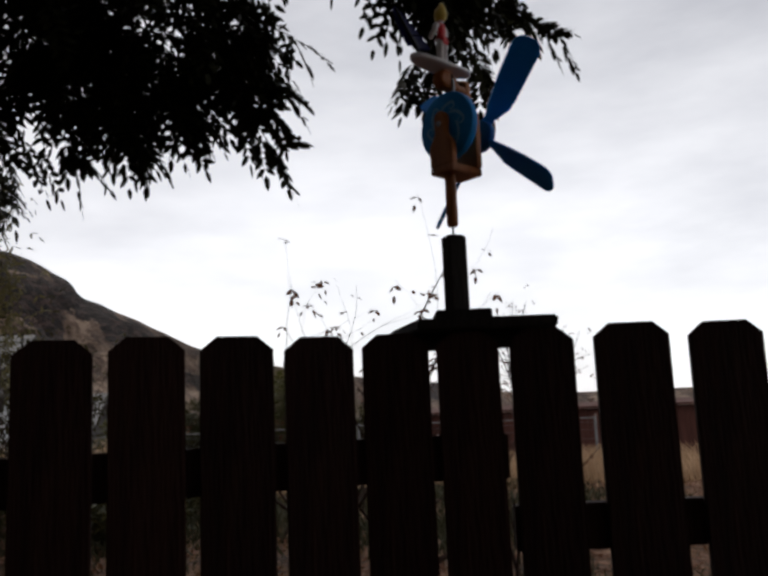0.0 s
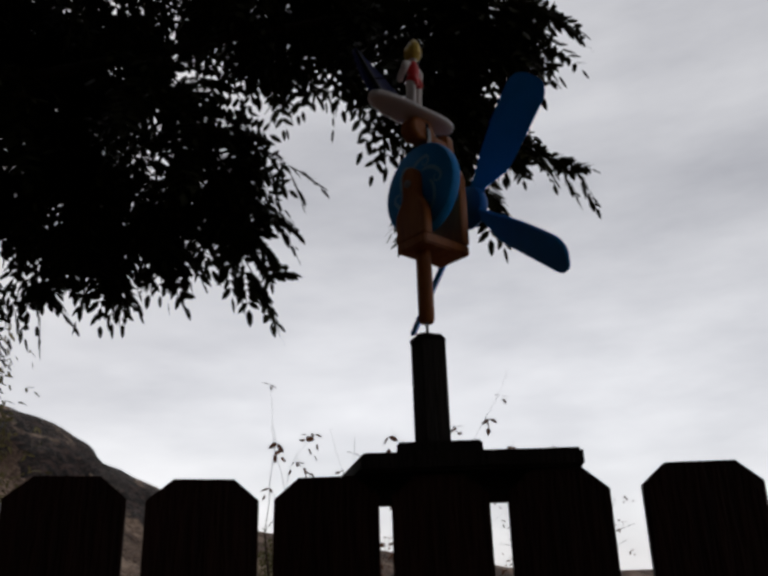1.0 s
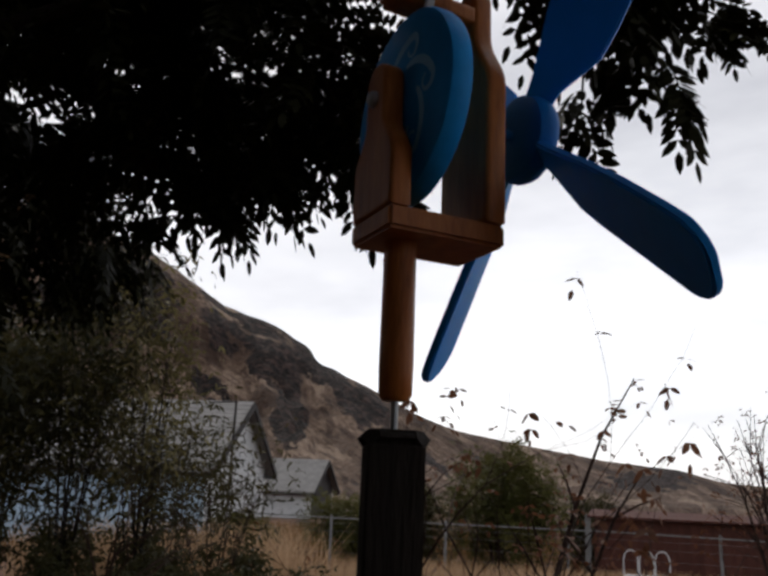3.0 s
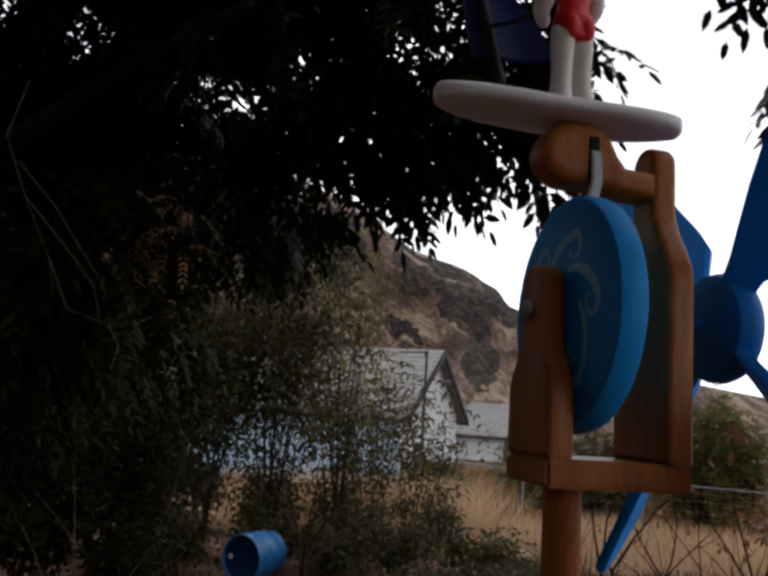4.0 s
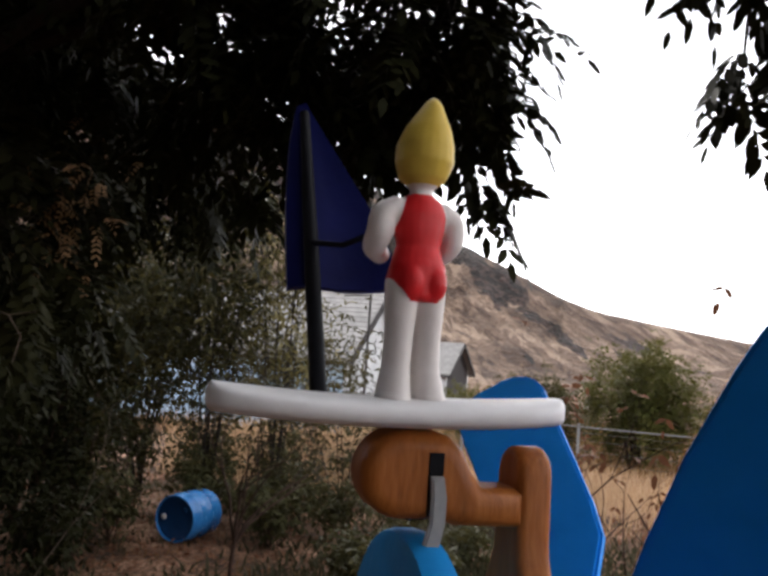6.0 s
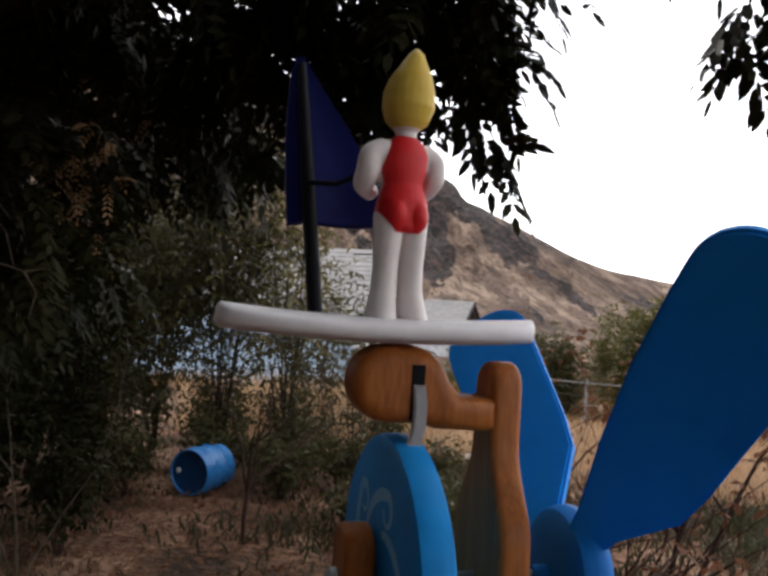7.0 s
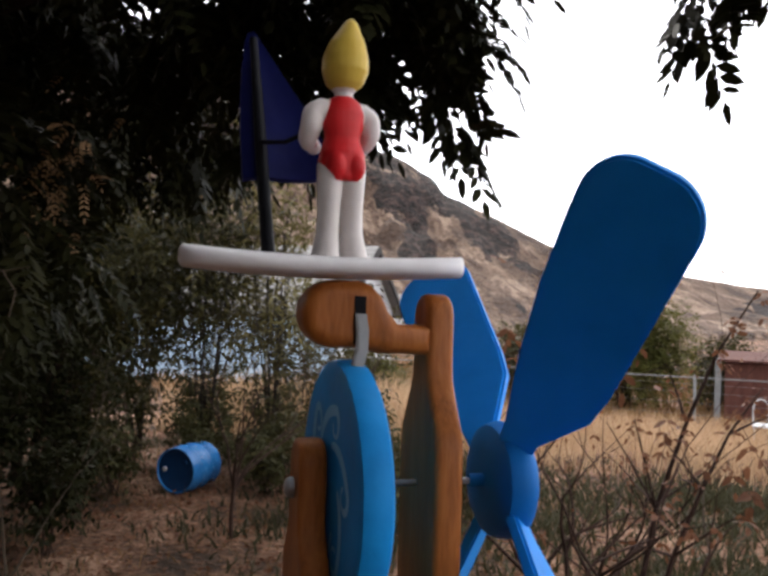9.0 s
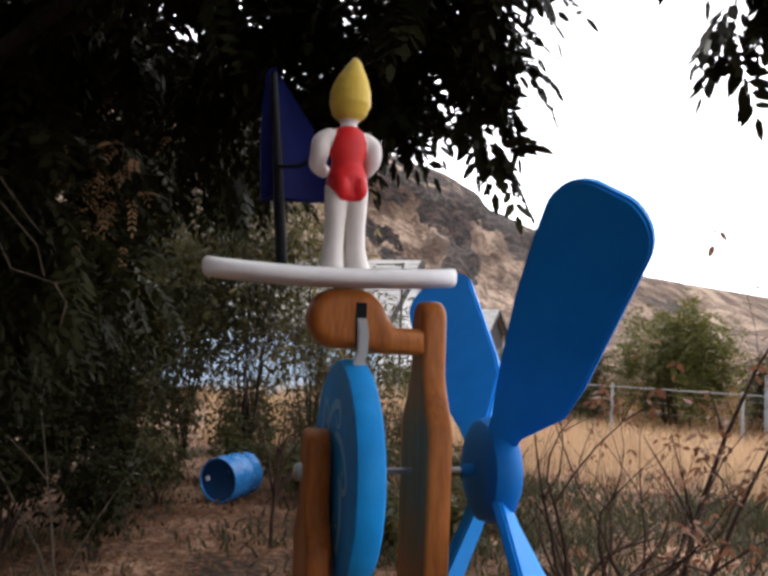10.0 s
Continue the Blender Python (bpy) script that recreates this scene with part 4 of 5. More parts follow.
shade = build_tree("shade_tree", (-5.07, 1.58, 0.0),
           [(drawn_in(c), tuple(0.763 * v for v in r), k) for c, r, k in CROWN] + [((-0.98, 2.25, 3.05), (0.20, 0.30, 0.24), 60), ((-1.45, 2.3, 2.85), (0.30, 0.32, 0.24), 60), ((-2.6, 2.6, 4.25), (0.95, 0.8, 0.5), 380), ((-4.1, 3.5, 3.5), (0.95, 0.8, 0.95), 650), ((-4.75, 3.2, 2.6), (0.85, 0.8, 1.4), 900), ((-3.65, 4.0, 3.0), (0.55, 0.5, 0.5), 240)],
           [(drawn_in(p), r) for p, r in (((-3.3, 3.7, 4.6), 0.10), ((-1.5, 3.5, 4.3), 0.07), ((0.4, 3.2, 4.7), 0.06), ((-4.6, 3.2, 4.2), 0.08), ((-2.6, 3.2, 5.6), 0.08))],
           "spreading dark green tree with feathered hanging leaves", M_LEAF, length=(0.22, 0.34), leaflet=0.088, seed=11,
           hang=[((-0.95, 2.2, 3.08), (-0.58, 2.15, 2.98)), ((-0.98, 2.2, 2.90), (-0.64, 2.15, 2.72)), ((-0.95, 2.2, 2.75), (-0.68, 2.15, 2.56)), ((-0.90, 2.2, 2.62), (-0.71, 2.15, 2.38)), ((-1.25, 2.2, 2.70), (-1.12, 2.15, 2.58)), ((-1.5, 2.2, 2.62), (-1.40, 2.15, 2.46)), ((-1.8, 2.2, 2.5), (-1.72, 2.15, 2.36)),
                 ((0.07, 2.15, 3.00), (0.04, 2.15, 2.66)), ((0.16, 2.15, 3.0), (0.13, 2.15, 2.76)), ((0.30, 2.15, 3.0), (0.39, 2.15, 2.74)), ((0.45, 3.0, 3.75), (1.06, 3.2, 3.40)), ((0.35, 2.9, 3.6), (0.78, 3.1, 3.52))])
# dry leaves low in the crown, coloured as if the sun struck them
dry_gen = np.random.default_rng(77)
dry_at = np.array([-2.86, 2.30, 2.42]) + dry_gen.normal(size=(44, 3)) * np.array([0.12, 0.10, 0.16])
dry_v, dry_q = compound_leaves(dry_at, dry_gen.normal(size=(44, 3)) + np.array([0.3, -0.3, -0.8]), dry_gen.uniform(0.08, 0.14, 44), 4, 0.034, 0.42, 0.4, dry_gen)
tagged(big_mesh("sunlit_dry_spray", dry_v - np.array((-5.07, 1.58, 0.0)), dry_q, M_SUNLITLEAF, shade, "spray of dry leaves in a painted sunlit tan"), kind="stuff")
# bare pale twigs that hang below the crown
for run in (((-2.95, 1.5, 2.95), (-2.74, 1.30, 2.60), (-2.68, 1.38, 2.36), (-2.64, 1.50, 2.12), (-2.65, 1.55, 1.95)), ((-2.70, 1.34, 2.50), (-2.62, 1.48, 2.34), (-2.57, 1.61, 2.16), (-2.53, 1.66, 2.08)),
            ((-2.68, 1.38, 2.36), (-2.56, 1.50, 2.18), (-2.49, 1.61, 2.03), (-2.47, 1.64, 1.90)), ((-2.64, 1.50, 2.12), (-2.56, 1.55, 1.93), (-2.46, 1.68, 1.88), (-2.38, 1.74, 1.90)), ((-2.46, 1.68, 1.88), (-2.43, 1.72, 1.80), (-2.45, 1.71, 1.70))):
    part("bare_twig", tube([Vector(p) for p in run], [0.0036 - 0.0006 * k for k in range(len(run))], 6), M_PALETWIG, shade, "bare pale twig", m=Matrix.Translation(-Vector((-5.07, 1.58, 0.0))))
# Unseen tree added above and behind the walk to cut the sky light.
build_tree("unseen_shading_tree", (-3.6, -3.4, 0.0),
           [((-2.4, -2.6, 4.3), (2.8, 2.2, 0.9), 2400), ((-4.2, -2.2, 2.7), (1.5, 1.6, 1.2), 1300), ((1.6, -2.4, 4.3), (2.6, 2.2, 0.8), 550), ((-0.3, -0.9, 5.2), (3.2, 1.3, 0.5), 900), ((3.9, -1.9, 4.6), (1.6, 1.6, 0.8), 150), ((-5.0, -1.9, 3.9), (1.5, 1.9, 1.3), 1200), ((-4.3, 0.5, 4.9), (1.5, 1.1, 0.6), 800)],
           [((-2.2, -2.6, 4.5), 0.12), ((1.6, -2.4, 4.5), 0.10), ((-0.3, -0.9, 5.2), 0.09), ((3.4, -1.9, 4.7), 0.07), ((-4.8, -1.8, 4.0), 0.08)],
           "unseen dark green tree with feathered leaves, added to block sky light", M_LEAF, length=(0.5, 0.7), pairs=6, leaflet=0.17, width=0.5, seed=12, trunk=0.2)


def build_shrub(name, at, height, spread, stems, leaves, mat, label, leaf=0.045, width=0.42, seed=3, stem_r=0.008, stem_mat=None, low=0.35, category="shrub", lean=(0, 0), forks=3, fuzz=0.10):
    """Thin stems that fan out from one root, forking, with single leaves along their outer part."""
    gen = np.random.default_rng(seed)
    rnd = random.Random(seed)
    shrub = thing(name, (at[0], at[1], ground_height(*at)), label, category)
    tips = []
    for i in range(stems):
        a = rnd.uniform(0, 2 * math.pi)
        out = spread * rnd.uniform(0.25, 1.0)
        h = height * rnd.uniform(0.72, 1.0)
        top = Vector((out * math.cos(a) + lean[0], out * math.sin(a) + lean[1], h))
        root = Vector((rnd.uniform(-.05, .05), rnd.uniform(-.05, .05), -0.03))
        bow = Vector((rnd.uniform(-.08, .08), rnd.uniform(-.08, .08), 0.10 * h))
        pts = [root.lerp(top, k) + bow * math.sin(math.pi * k) + Vector((rnd.uniform(-.012, .012), rnd.uniform(-.012, .012), 0)) * (0 < k < 1) for k in (0, 0.2, 0.4, 0.6, 0.8, 1.0)]
        bm = tube(pts, [stem_r, stem_r * 0.9, stem_r * 0.75, stem_r * 0.6, stem_r * 0.42, stem_r * 0.2], 6)
        tips += [pts[3].lerp(pts[4], 0.5), pts[4], pts[4].lerp(pts[5], 0.5), pts[5]]
        for _ in range(forks):
            k = rnd.choice((2, 3, 4))
            p = pts[k]
            d = Vector((rnd.gauss(0, 1), rnd.gauss(0, 1), rnd.uniform(0.3, 1.4))).normalized() * height * rnd.uniform(0.10, 0.24)
            tube([p, p + d * 0.5 + Vector((0, 0, 0.01)), p + d], [stem_r * 0.45, stem_r * 0.32, stem_r * 0.14], 5, bm)
            tips += [p + d * 0.6, p + d]
        part("stem", bm, stem_mat or M_TWIG, shrub)
    if leaves:
        tips = np.array([tuple(p) for p in tips])
        pick = tips[gen.integers(0, len(tips), leaves)]
        pos = pick + gen.normal(size=(leaves, 3)) * np.array([spread, spread, height * 0.6]) * fuzz
        pos[:, 2] = np.maximum(pos[:, 2], low * height * gen.uniform(0.5, 1, leaves))
        way = gen.normal(size=(leaves, 3)) + np.array([0, 0, -0.3])
        v, q = compound_leaves(pos, way, np.full(leaves, leaf), 1, leaf, width, 0.4, gen)
        big_mesh("foliage", v, q, mat, shrub)
    return shrub


# tall stalks some way behind the fence
build_shrub("tall_weed", (-0.30, 3.2), 1.98, 0.10, 2, 46, M_RUST, "arching dry stalk with sparse drooping leaves", leaf=0.040, width=0.5, seed=8, stem_r=0.016, low=0.7, category="weed", lean=(0.52, 0.05), forks=5, fuzz=0.02)


def build_twiggy(name, at, height, spread, mains, leaves, label, seed, trunk_r=0.010, trunk=0.12, leaf=0.035, leaf_mat=None, category="shrub", lean=(0, 0), levels=3, mat=None):
    """A bare shrub: a short foot, crooked main stems that fork and fork again, few leaves at the ends."""
    gen = np.random.default_rng(seed)
    rnd = random.Random(seed)
    shrub = thing(name, (at[0], at[1], ground_height(*at)), label, category)
    tips = []

    def grow(bm, p, d, length, r, level):
        steps = 5
        pts, rad = [p], [r]
        bend = Vector((rnd.gauss(0, 1), rnd.gauss(0, 1), rnd.uniform(0.0, 0.9))) * 0.16
        for k in range(steps):
            d = (d + bend + Vector((rnd.gauss(0, .13), rnd.gauss(0, .13), rnd.gauss(0.03, .08)))).normalized()
            p = p + d * (length / steps)
            pts.append(p)
            rad.append(r * (1 - 0.14 * (k + 1)))
        tube(pts, rad, 6 if level < 2 else 4, bm)
        if level >= levels:
            tips.extend(pts[3:])
            return
        for k, share in ((3, 0.75), (5, 0.8), (5, 0.62)) if levels == 2 else ((3, 0.62), (5, 0.75), (5, 0.6)) if level else ((2, 0.5), (4, 0.7), (5, 0.75), (5, 0.6)):
            if level == 2 and rnd.random() < 0.3:
                continue
            turn_ = Vector((rnd.gauss(0, 1), rnd.gauss(0, 1), rnd.uniform(-0.2, 0.7))).normalized()
            grow(bm, pts[k], (d + turn_ * rnd.uniform(0.45, 0.95)).normalized(), length * share * rnd.uniform(0.8, 1.15), rad[k] * (0.85 if levels == 2 else 0.72), level + 1)

    foot_top = Vector((0.01, 0.0, trunk))
    if trunk > 0.15:
        part("trunk", tube([(0, 0, -0.05), (-0.008, 0, trunk * 0.5), foot_top], [trunk_r * 1.7, trunk_r * 1.4, trunk_r * 1.3], 8), mat or M_TWIG, shrub)
    for i in range(mains):
        a = 2 * math.pi * (i + rnd.uniform(-.3, .3)) / mains
        d = Vector((spread * math.cos(a) + lean[0], spread * math.sin(a) + lean[1], height * rnd.uniform(0.8, 1.0))).normalized()
        bm = bmesh.new()
        start = foot_top if trunk > 0.15 else Vector((0.03 * math.cos(a), 0.03 * math.sin(a), -0.03))
        grow(bm, start, d, (height - start.z) * (0.47 if levels > 2 else 0.54), trunk_r, 0)
        part("stem", bm, mat or M_TWIG, shrub)
    if leaves:
        ends = np.array([tuple(p) for p in tips])
        pos = ends[gen.integers(0, len(ends), leaves)] + 0.012 * gen.normal(size=(leaves, 3))
        v, q = compound_leaves(pos, gen.normal(size=(leaves, 3)) + np.array([0, 0, -0.5]), np.full(leaves, leaf), 1, leaf, 0.45, 0.4, gen)
        big_mesh("foliage", v, q, leaf_mat or M_RUST, shrub)
    return shrub


# crooked stalks and bare shrubs beyond it
build_twiggy("tall_weed", (-0.62, 2.9), 1.98, 0.22, 3, 70, "tall crooked dry stalks with small drooping leaves", 5, trunk_r=0.022, leaf=0.046, category="weed", lean=(-0.20, 0.0), levels=2)
build_twiggy("tall_weed", (0.55, 5.4), 1.80, 0.40, 3, 50, "dry crooked stalks with seed heads and few leaves", 9, trunk_r=0.020, leaf=0.05, category="weed")
build_twiggy("bare_shrub", (-0.60, 3.9), 1.50, 0.80, 4, 22, "bare forked brown shrub with a few rusty leaves", 21, trunk_r=0.024, levels=2)
build_twiggy("bare_shrub", (-0.05, 3.6), 1.30, 0.80, 3, 18, "bare crooked shrub with reddish leaf tufts", 22, trunk_r=0.022, levels=1)
build_twiggy("bare_shrub", (0.42, 2.3), 1.25, 0.50, 3, 12, "bare twiggy brown shrub over dry earth", 23, trunk_r=0.015, levels=1, lean=(0.2, 0))
build_twiggy("bare_shrub", (-1.15, 4.9), 1.30, 0.70, 3, 34, "thin bare shrub with scattered dry leaves", 26, trunk_r=0.017, levels=2)
build_twiggy("bare_shrub", (-4.0, 3.0), 2.2, 0.6, 3, 0, "bare pale brown branches before the dark tree", 28, trunk_r=0.008, levels=2, mat=M_PALETWIG)
build_twiggy("sapling", (-3.3, 4.37), 1.85, 0.50, 7, 60, "thin forked sapling with sparse olive leaves", 24, trunk_r=0.011, trunk=0.36, leaf_mat=M_OLIVE, category="sapling", levels=2, mat=M_BROWNTWIG)
build_shrub("dead_shrub", (1.35, 6.3), 2.05, 0.75, 14, 260, M_RUST, "dry brown shrub with small seed heads", leaf=0.035, seed=25, stem_r=0.011, low=0.55, forks=6)
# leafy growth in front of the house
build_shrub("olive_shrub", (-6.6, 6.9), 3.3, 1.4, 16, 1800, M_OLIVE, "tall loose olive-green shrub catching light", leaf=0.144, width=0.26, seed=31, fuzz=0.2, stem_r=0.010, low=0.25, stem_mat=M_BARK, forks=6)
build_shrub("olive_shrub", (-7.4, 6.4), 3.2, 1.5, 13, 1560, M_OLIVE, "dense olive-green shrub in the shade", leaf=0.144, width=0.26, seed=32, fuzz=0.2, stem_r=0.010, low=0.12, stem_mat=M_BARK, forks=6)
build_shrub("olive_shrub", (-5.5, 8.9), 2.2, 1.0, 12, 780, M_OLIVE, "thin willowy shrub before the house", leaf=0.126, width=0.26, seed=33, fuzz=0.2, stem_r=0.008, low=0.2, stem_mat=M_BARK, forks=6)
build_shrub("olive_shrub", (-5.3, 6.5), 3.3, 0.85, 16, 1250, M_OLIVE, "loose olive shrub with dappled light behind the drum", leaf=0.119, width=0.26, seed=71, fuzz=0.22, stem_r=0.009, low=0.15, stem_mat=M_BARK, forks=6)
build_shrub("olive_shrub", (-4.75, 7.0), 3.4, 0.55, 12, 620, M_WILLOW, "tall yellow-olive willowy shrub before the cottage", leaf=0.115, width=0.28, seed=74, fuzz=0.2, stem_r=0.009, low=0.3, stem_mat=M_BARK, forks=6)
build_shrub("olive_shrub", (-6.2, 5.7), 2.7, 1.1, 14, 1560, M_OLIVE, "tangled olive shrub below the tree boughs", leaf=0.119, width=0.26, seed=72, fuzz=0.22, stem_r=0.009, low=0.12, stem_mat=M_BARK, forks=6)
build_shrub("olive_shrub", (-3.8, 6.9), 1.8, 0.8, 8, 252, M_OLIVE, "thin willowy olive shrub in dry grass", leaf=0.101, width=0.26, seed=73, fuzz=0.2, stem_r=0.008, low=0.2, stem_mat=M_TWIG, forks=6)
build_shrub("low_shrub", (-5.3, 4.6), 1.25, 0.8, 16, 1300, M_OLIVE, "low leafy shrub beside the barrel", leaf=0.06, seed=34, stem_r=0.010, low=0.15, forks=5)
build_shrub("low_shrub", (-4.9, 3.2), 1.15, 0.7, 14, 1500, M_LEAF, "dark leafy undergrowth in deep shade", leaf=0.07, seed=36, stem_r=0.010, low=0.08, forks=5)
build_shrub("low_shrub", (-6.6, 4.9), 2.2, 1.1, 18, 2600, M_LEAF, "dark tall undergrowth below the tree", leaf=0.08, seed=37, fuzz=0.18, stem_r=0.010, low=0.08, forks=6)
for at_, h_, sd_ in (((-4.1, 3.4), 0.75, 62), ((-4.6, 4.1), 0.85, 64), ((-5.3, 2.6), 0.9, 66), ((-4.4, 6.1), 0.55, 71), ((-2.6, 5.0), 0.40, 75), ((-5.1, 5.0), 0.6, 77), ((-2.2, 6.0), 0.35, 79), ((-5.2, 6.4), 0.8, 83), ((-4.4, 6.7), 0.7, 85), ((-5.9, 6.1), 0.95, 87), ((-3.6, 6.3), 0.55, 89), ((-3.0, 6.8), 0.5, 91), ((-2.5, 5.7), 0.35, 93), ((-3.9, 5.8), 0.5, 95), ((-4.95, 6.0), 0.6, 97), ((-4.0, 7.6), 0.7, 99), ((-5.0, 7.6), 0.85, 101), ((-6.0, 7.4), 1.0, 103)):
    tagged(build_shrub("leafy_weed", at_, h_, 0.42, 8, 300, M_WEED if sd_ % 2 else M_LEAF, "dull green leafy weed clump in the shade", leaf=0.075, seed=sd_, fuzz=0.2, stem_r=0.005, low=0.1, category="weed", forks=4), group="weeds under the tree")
# two dark shrubs added to deepen the shade at the left
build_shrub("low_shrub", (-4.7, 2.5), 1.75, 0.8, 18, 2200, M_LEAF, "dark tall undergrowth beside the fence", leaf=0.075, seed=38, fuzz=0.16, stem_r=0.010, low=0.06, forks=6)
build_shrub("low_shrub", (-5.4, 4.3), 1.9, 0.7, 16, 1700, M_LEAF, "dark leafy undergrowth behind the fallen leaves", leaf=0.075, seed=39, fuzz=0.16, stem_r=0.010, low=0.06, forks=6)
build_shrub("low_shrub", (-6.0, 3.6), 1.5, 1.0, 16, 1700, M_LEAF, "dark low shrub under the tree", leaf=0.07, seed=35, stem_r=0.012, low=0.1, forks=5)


def build_bush(name, at, radii, leaves, mat, label, leaf=0.16, seed=40):
    """A rounded far bush: many leaf sprays over a few uneven lobes, on short stems."""
    gen = np.random.default_rng(seed)
    bush = thing(name, (at[0], at[1], ground_height(*at)), label, "bush")
    rnd = random.Random(seed)
    for _ in range(5):
        part("stem", tube([(rnd.uniform(-.2, .2), 0, -0.05), (rnd.uniform(-.5, .5) * radii[0], rnd.uniform(-.4, .4), radii[2] * 1.2)], [0.05, 0.015], 6), M_TWIG, bush)
    lobes = []
    for _ in range(7):
        c = (rnd.uniform(-.6, .6) * radii[0], rnd.uniform(-.6, .6) * radii[1], radii[2] * rnd.uniform(0.55, 1.25))
        lobes.append((c, (radii[0] * 0.55, radii[1] * 0.55, radii[2] * 0.6), leaves // 7))
    pts, outs = in_lobes(lobes, gen)
    pts[:, 2] = np.maximum(pts[:, 2], 0.05)
    v, q = compound_leaves(pts, outs + 0.5 * gen.normal(size=pts.shape), gen.uniform(0.8, 1.2, len(pts)) * leaf * 2, 2, leaf, 0.4, 0.3, gen)
    big_mesh("foliage", v, q, mat, bush)
    return bush


build_bush("green_bush", (-2.9, 19.5), (1.5, 1.2, 1.75), 3600, M_SAGE, "rounded yellow-green bush beyond the wire fence", 0.11, 41)
build_bush("green_bush", (-4.85, 17.6), (1.0, 0.8, 1.25), 2300, M_WEED, "dark green bush beside the wire fence", 0.10, 42)
build_bush("green_bush", (-6.3, 18.5), (1.1, 0.9, 0.92), 1500, M_SAGE, "low dark green bush below the hill", 0.10, 43)
build_bush("green_bush", (-0.4, 21.5), (1.2, 1.0, 1.05), 1500, M_OLIVE, "dull olive bush beyond the wire fence", 0.11, 44)
build_bush("green_bush", (-8.6, 17.2), (0.8, 0.7, 0.62), 1200, M_SAGE, "green bush by the house corner", 0.12, 45)


def grass(name, count, sampler, height, mat, label, seed, width=0.006, lean=0.35):
    gen = np.random.default_rng(seed)
    xy = sampler(gen, count)
    z = np.array([ground_height(a, b) for a, b in xy]) - 0.01
    root = np.column_stack([xy, z])
    h = gen.uniform(*height, count)[:, None]
    tip = root + np.concatenate([gen.normal(size=(count, 2)) * lean * h, h], 1)
    mid_ = (root + tip) / 2 + np.concatenate([-0.15 * (tip - root)[:, :2], 0.08 * h], 1)
    side = unit(np.column_stack([gen.normal(size=(count, 2)), np.zeros(count)])) * (width * gen.uniform(0.6, 1.4, count))[:, None]
    v = np.stack([root - side, root + side, mid_ + side * 0.8, mid_ - side * 0.8, tip + side * 0.15, tip - side * 0.15], 1).reshape(-1, 3)
    i = 6 * np.arange(count)[:, None]
    q = np.concatenate([i + np.array([[0, 1, 2, 3]]), i + np.array([[3, 2, 4, 5]])])
    ob = big_mesh(name, v, q, mat)
    return tagged(ob, label, "grass", kind="stuff")


def region(x0, x1, y0, y1, clump=0.0, each=40):
    def pick(gen, n):
        p = np.column_stack([gen.uniform(x0, x1, n), gen.uniform(y0, y1, n)])
        if clump:
            k = max(8, n // each)
            c = np.column_stack([gen.uniform(x0, x1, k), gen.uniform(y0, y1, k)])
            p = c[gen.integers(0, k, n)] + gen.normal(size=(n, 2)) * clump
        return p
    return pick


grass("short_grass", 9000, region(-9, 3, 1.2, 10, 0.22, 80), (0.03, 0.12), M_GREENGRASS, "short dull green grass in patches", 51, 0.007, 0.6)
grass("green_patch", 8000, region(-3.6, 2.0, 4.4, 8.6, 0.34, 200), (0.05, 0.15), M_GREENGRASS, "patchy dull green weeds and grass", 56, 0.011, 0.6)
grass("dry_litter_grass", 16000, region(-9, 4, 1.0, 11, 0.3), (0.02, 0.09), M_DRY, "short dry tan grass and litter", 52, 0.004, 0.9)
grass("tall_dry_grass", 15000, region(-4.2, 5, 8.8, 14.5, 0.34), (0.15, 0.50), M_STRAW, "tall dry tan grass before the wire fence", 53, 0.006)
grass("dry_weeds", 5500, region(-8.0, -4.4, 8.6, 11.5, 0.22), (0.4, 0.95), M_STRAW, "tall dry orange-tan weeds below the house", 54, 0.006)


def litter(count, seed):
    """Fallen leaves, each a small curled blade lying on the earth."""
    gen = np.random.default_rng(seed)
    xy = np.column_stack([gen.uniform(-8, 4, count), gen.uniform(0.8, 10, count)])
    z = np.array([ground_height(a, b) for a, b in xy]) + 0.012
    pos = np.column_stack([xy, z])
    v, q = compound_leaves(pos, gen.normal(size=(count, 3)) * np.array([1, 1, 0.15]), np.full(count, 0.05), 1, 0.055, 0.45, 0.1, gen)
    return tagged(big_mesh("leaf_litter", v, q, M_RUST), "fallen brown leaves scattered over the earth", "leaf litter", kind="stuff")


litter(11000, 57)
grass("far_dry_grass", 30000, region(-22, 8, 14, 32, 0.5), (0.15, 0.45), M_DRY, "dry tan field grass beyond the fence", 55, 0.012)


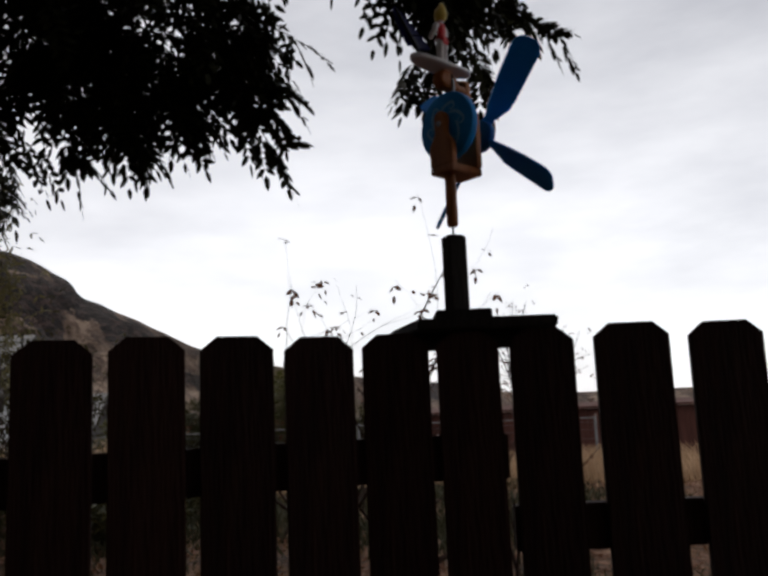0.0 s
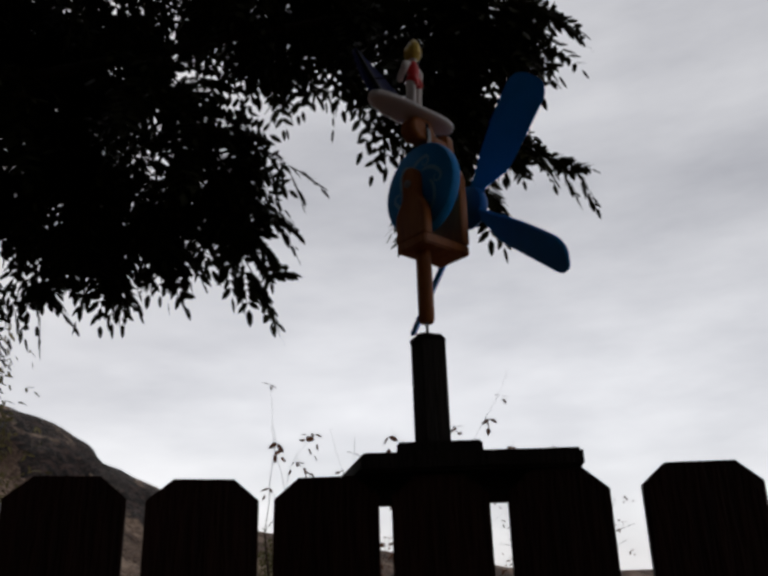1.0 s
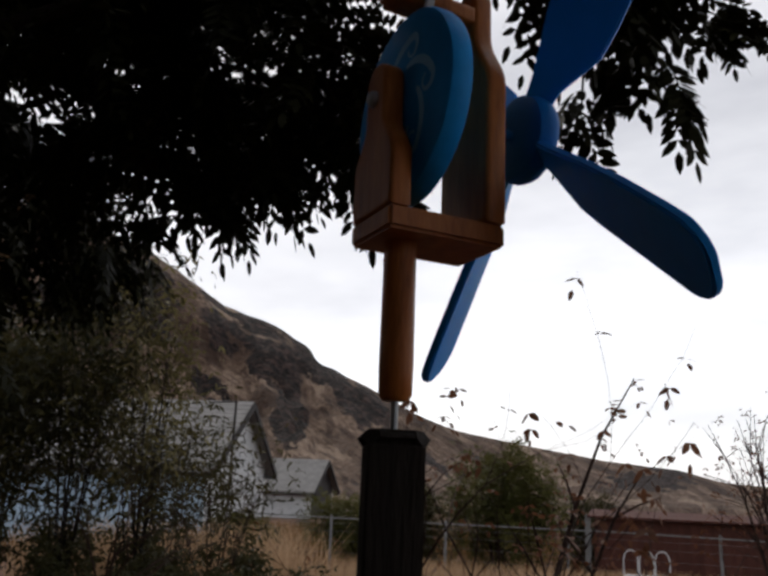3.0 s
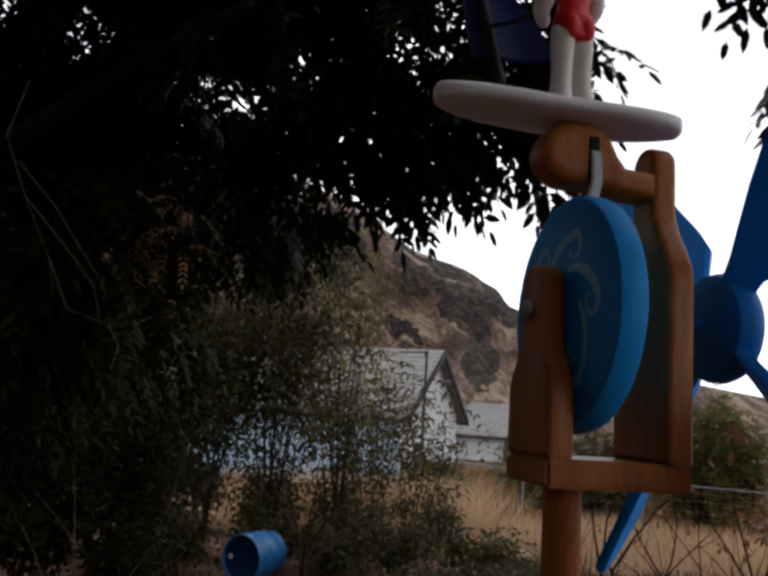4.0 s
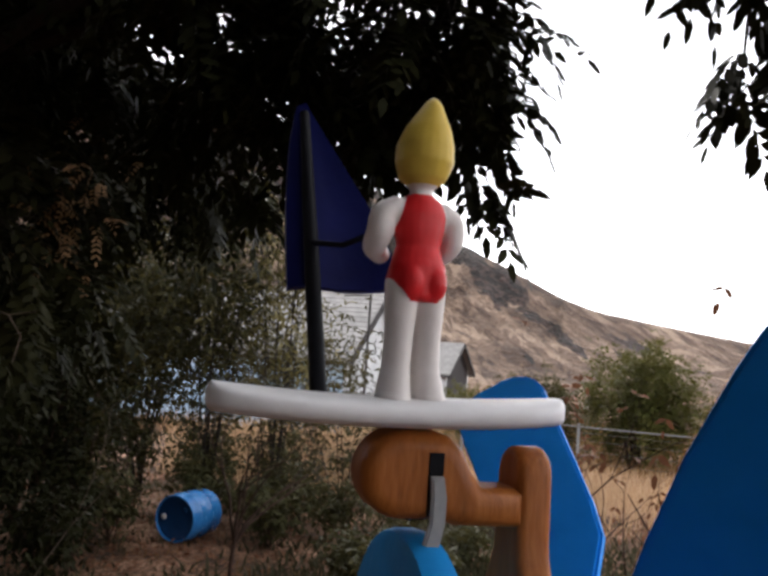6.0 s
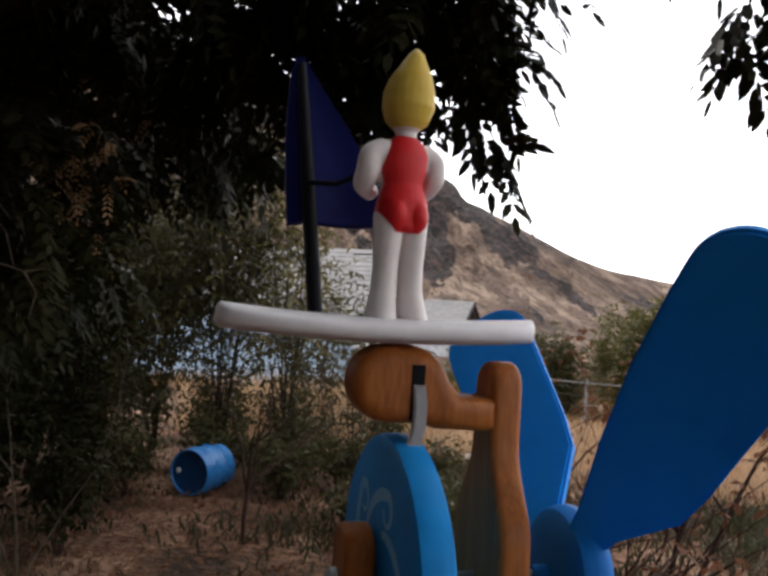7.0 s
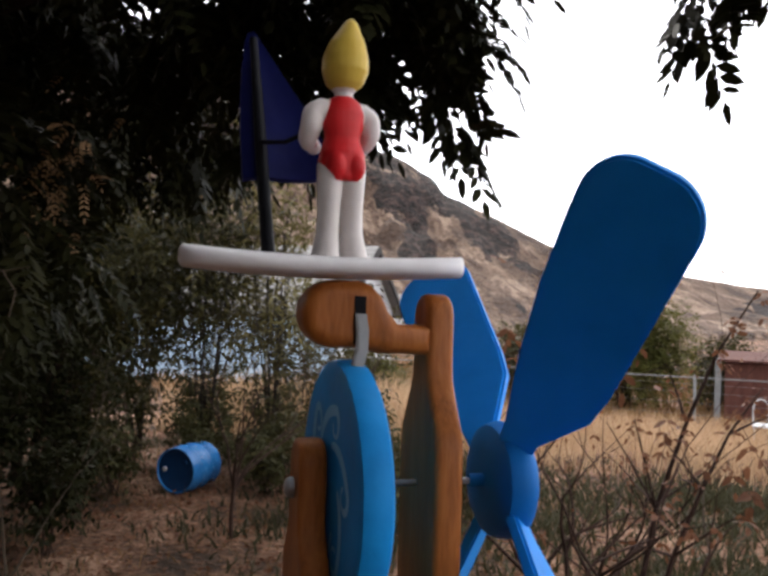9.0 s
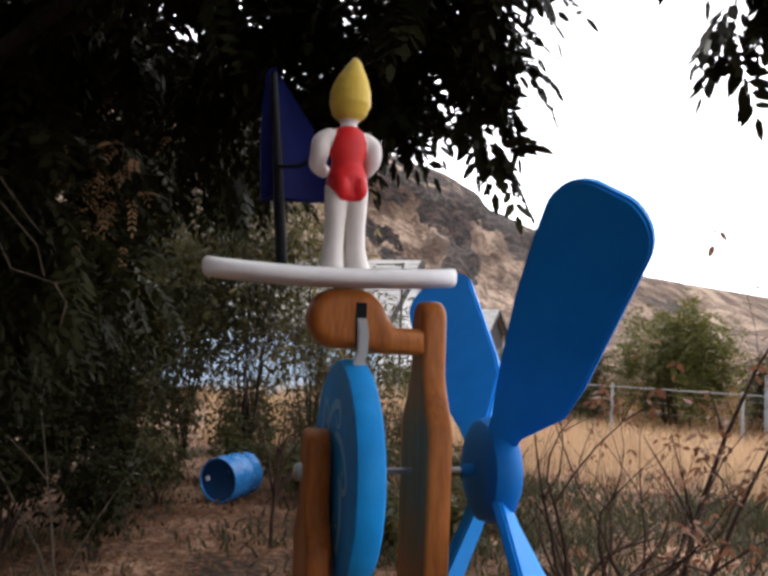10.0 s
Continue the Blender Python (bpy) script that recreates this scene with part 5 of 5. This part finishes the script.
# ---- buildings and yard ----
def build_house(name, origin, turn, length, half, eave, apex, wall_mat, gable_mat, label, boards=0, overhang=0.35):
    """Ridge along local x, right gable at x = 0, front wall at y = 0."""
    house = thing(name, origin, label, "house", turn=turn)
    part("front_wall", box(-length, 0, 0, 0.15, 0, eave), wall_mat, house, smooth=False)
    part("back_wall", box(-length, 0, 2 * half - 0.15, 2 * half, 0, eave), wall_mat, house, smooth=False)
    for x0 in (-0.15, -length):
        bm = slab([(0.151, 0), (2 * half - 0.151, 0), (2 * half - 0.151, eave), (half, apex - 0.08), (0.151, eave)], 0.15, lambda p, q, s, x0=x0: Vector((x0 + 0.075 + s, p, q)))
        part("gable_wall", bm, gable_mat, house, smooth=False)
    if boards:
        step = (apex - 0.2) / boards
        for i in range(boards):
            z0 = i * step
            inset = 0.0 if z0 + step < eave else half * (z0 + step - eave) / (apex - eave)
            if 2 * half - 2 * inset < 0.3:
                continue
            part("siding_board", slab([(0.01 + inset, z0 + 0.005), (2 * half - 0.01 - inset, z0 + 0.005), (2 * half - 0.01 - inset, z0 + step), (0.01 + inset, z0 + step)], 0.018, lambda p, q, s, z0=z0: Vector((0.014 + s - 0.012 * (q - z0) / step, p, q))), gable_mat, house, smooth=False)
        for i in range(9):
            z0 = i * eave / 9
            part("front_board", box(-length + 0.02, -0.02, -0.022 + 0.004, -0.001, z0 + 0.006, z0 + eave / 9), wall_mat, house, smooth=False)
    rise_ = (apex - eave) / half
    for sgn in (0, 1):
        y0, y1 = (-overhang, half) if sgn == 0 else (2 * half + overhang, half)
        z0 = eave - overhang * rise_
        bm = bmesh.new()
        v = [bm.verts.new(p) for p in ((-length - 0.3, y0, z0), (0.3, y0, z0), (0.3, y1, apex), (-length - 0.3, y1, apex), (-length - 0.3, y0, z0 - 0.1), (0.3, y0, z0 - 0.1), (0.3, y1, apex - 0.1), (-length - 0.3, y1, apex - 0.1))]
        for f in ((0, 1, 2, 3), (7, 6, 5, 4), (0, 4, 5, 1), (1, 5, 6, 2), (2, 6, 7, 3), (3, 7, 4, 0)):
            bm.faces.new([v[k] for k in f])
        bmesh.ops.recalc_face_normals(bm, faces=bm.faces[:])
        slope = part("roof_slope", bm, M_ROOF, house, smooth=False)
        rake = slab([(y0, z0 - 0.02), (y1, apex - 0.02), (y1, apex - 0.22), (y0, z0 - 0.22)], 0.06, lambda p, q, s: Vector((0.335 + s, p, q)))
        part("rake_board", rake, M_TRIM, house, "dark rake board", smooth=False)
        part("eave_board", box(-length - 0.3, 0.3, y0 - 0.05 if sgn == 0 else y0 - 0.01, y0 + 0.01 if sgn == 0 else y0 + 0.05, z0 - 0.2, z0 - 0.104), M_TRIM, house, "dark eave board", smooth=False)
        if boards and sgn == 0:
            rows_n = 14
            for r in range(rows_n):
                k0, k1 = r / rows_n, (r + 1) / rows_n
                ya, yb = y0 + (y1 - y0) * k0, y0 + (y1 - y0) * k1
                za, zb = z0 + (apex - z0) * k0, z0 + (apex - z0) * k1
                bm = bmesh.new()
                p = [bm.verts.new(c) for c in ((-length - 0.3, ya, za + 0.03), (0.3, ya, za + 0.03), (0.3, yb, zb + 0.008), (-length - 0.3, yb, zb + 0.008), (-length - 0.3, ya, za + 0.004), (0.3, ya, za + 0.004))]
                bm.faces.new((p[0], p[1], p[2], p[3]))
                bm.faces.new((p[4], p[5], p[1], p[0]))
                part("shingle_course", bm, M_ROOF, slope, smooth=False)
    return house


build_house("cottage", (-10.45, 18.55, -0.75), 9.6, 11.0, 2.8, 2.55, 4.38, M_BLUEWALL, M_SIDING, "small white and pale blue cottage with a grey gable roof", boards=22)
build_house("shed", (-15.95, 39.8, -0.75), 5.0, 6.2, 2.2, 1.8, 3.30, M_SIDING, M_TRIM, "small pale shed with a grey roof and dark gable", boards=0)

red_shed = thing("low_barn", (0.62, 17.4, -0.55), "long low weathered brown-red board barn in the dry field", "barn")
for i in range(38):
    part("board", box(-1.15 + i * 0.24, -0.918 + i * 0.24, 0.004 * (i % 2), 0.03, 0, 1.38 + 0.012 * (i % 3)), M_REDSHED, red_shed, smooth=False)
part("back", box(-1.15, 7.97, 0.031, 2.4, 0, 1.37), M_REDSHED, red_shed, smooth=False)
part("roof", slab([(-0.16, 1.412), (2.5, 1.50), (2.5, 1.54), (-0.16, 1.452)], 9.4, lambda p, q, s: Vector((3.41 + s, p, q))), M_REDSHED, red_shed, "flat weathered brown roof", smooth=False)
part("corner_post", box(-1.34, -1.22, -0.06, 0.02, 0, 1.46, 0.01), M_WIRE, red_shed, "grey corner post")

wire = thing("wire_fence", (0, 14.0, 0), "grey metal chain wire fence with round posts", "fence")
for x in (-0.85, -3.0, -5.2, -7.4, -9.6, 1.6, 3.8):
    part("fence_post", tube([(x, 0, -0.6), (x, 0, 0.76), (x, 0, 0.78)], [0.024, 0.024, 0.010], 10), M_WIRE, wire)
part("top_rail", tube([(-9.6, 0, 0.735), (-4.0, 0, 0.71), (0, 0, 0.735), (3.8, 0, 0.70)], 0.012, 8), M_WIRE, wire)
for z in (-0.1, 0.10, 0.30, 0.48, 0.62):
    part("wire", tube([(-9.6, 0, z), (3.8, 0, z)], 0.0025, 5), M_WIRE, wire)

pole = thing("metal_pole", (-8.9, 16.9, -0.55), "thin dark upright pole before the cottage", "pole")
part("shaft", tube([(0, 0, -0.1), (0, 0, 3.75)], [0.035, 0.03], 8), M_TRIM, pole)
part("crossbar", tube([(-0.75, 0, 3.70), (0.05, 0, 3.72)], 0.018, 6), M_TRIM, pole)

# a white tube garden seat out in the dry grass
seat = thing("garden_chair", (0.42, 13.3, ground_height(0.42, 13.3)), "white metal tube garden chair in dry grass", "chair")
for dx in (-0.24, 0.0, 0.24):
    part("hoop", tube([(dx - 0.11, 0, 0.30)] + [(dx + 0.11 * math.cos(a), 0, 0.62 + 0.14 * math.sin(a)) for a in (math.pi, 2.5, 2.0, 1.57, 1.1, 0.6, 0.0)] + [(dx + 0.11, 0, 0.30)], 0.011, 7), M_SIDING, seat)
part("chair_seat", box(-0.36, 0.36, -0.42, 0.02, 0.36, 0.39, 0.01), M_SIDING, seat)
for dx, dy in ((-0.33, -0.38), (0.33, -0.38), (-0.33, 0.0), (0.33, 0.0)):
    part("leg", tube([(dx, dy, -0.02), (dx, dy, 0.36)], 0.015, 7), M_SIDING, seat)

# plastic drum lying on its side in the grass
drum = new("drum")
drum.matrix_basis = Matrix.Translation((-4.64, 5.5, 0.215)) @ Matrix.Rotation(radians(4), 4, "Z") @ Matrix.Rotation(radians(90), 4, "X") @ Matrix.Rotation(radians(20), 4, "Z")
drum.scale = (0.92, 0.92, 0.92)
tagged(drum, "blue plastic drum with a dark lid lying on its side", "barrel")
shell = part("shell", lathe([(0.0, -0.235), (0.20, -0.235), (0.215, -0.245), (0.228, -0.23), (0.23, -0.08), (0.237, -0.07), (0.237, -0.05), (0.23, -0.04), (0.23, 0.08), (0.237, 0.09), (0.237, 0.11), (0.23, 0.12), (0.228, 0.22), (0.226, 0.242), (0.220, 0.246), (0.214, 0.240), (0.212, 0.222)], 40), M_BARREL, drum)
part("lid", lathe([(0.2115, 0.212), (0.2115, 0.221), (0.19, 0.223), (0.182, 0.219), (0.05, 0.217), (0.0, 0.217)], 40), M_LID, drum, "dark blue recessed lid")
for bx in (-0.13, 0.13):
    part("bung", lathe([(0.026, 0.217), (0.026, 0.229), (0.020, 0.232), (0.0, 0.232)], 14, m=Matrix.Translation((bx, 0.05, 0))), M_SIDING if bx < 0 else M_LID, drum, "pale screw bung" if bx < 0 else "")

# a pale stone in the grass
stone = bmesh.new()
bmesh.ops.create_icosphere(stone, subdivisions=3, radius=1.0)
for v in stone.verts:
    v.co *= 1 + 0.22 * noise.noise(v.co * 1.3) + 0.06 * noise.noise(v.co * 4.0)
    v.co = Vector((v.co.x * 0.085, v.co.y * 0.07, v.co.z * 0.055))
rock = thing("stone", (-3.35, 9.18, ground_height(-3.35, 9.18) + 0.03), "pale grey stone lying in the grass", "stone")
part("body", stone, M_SIDING, rock)

# unseen plain wall, added to close the yard and block light behind the walk
back = from_arrays("wall_south", [(-9, -5, -0.2), (9, -5, -0.2), (9, -5.2, -0.2), (-9, -5.2, -0.2), (-9, -5, 3.4), (9, -5, 3.4), (9, -5.2, 3.4), (-9, -5.2, 3.4)], [(0, 1, 5, 4), (2, 3, 7, 6), (1, 2, 6, 5), (3, 0, 4, 7), (4, 5, 6, 7)], M_REDSHED)
tagged(back, "unseen plain dark board wall added to block light", "wall", kind="structure")
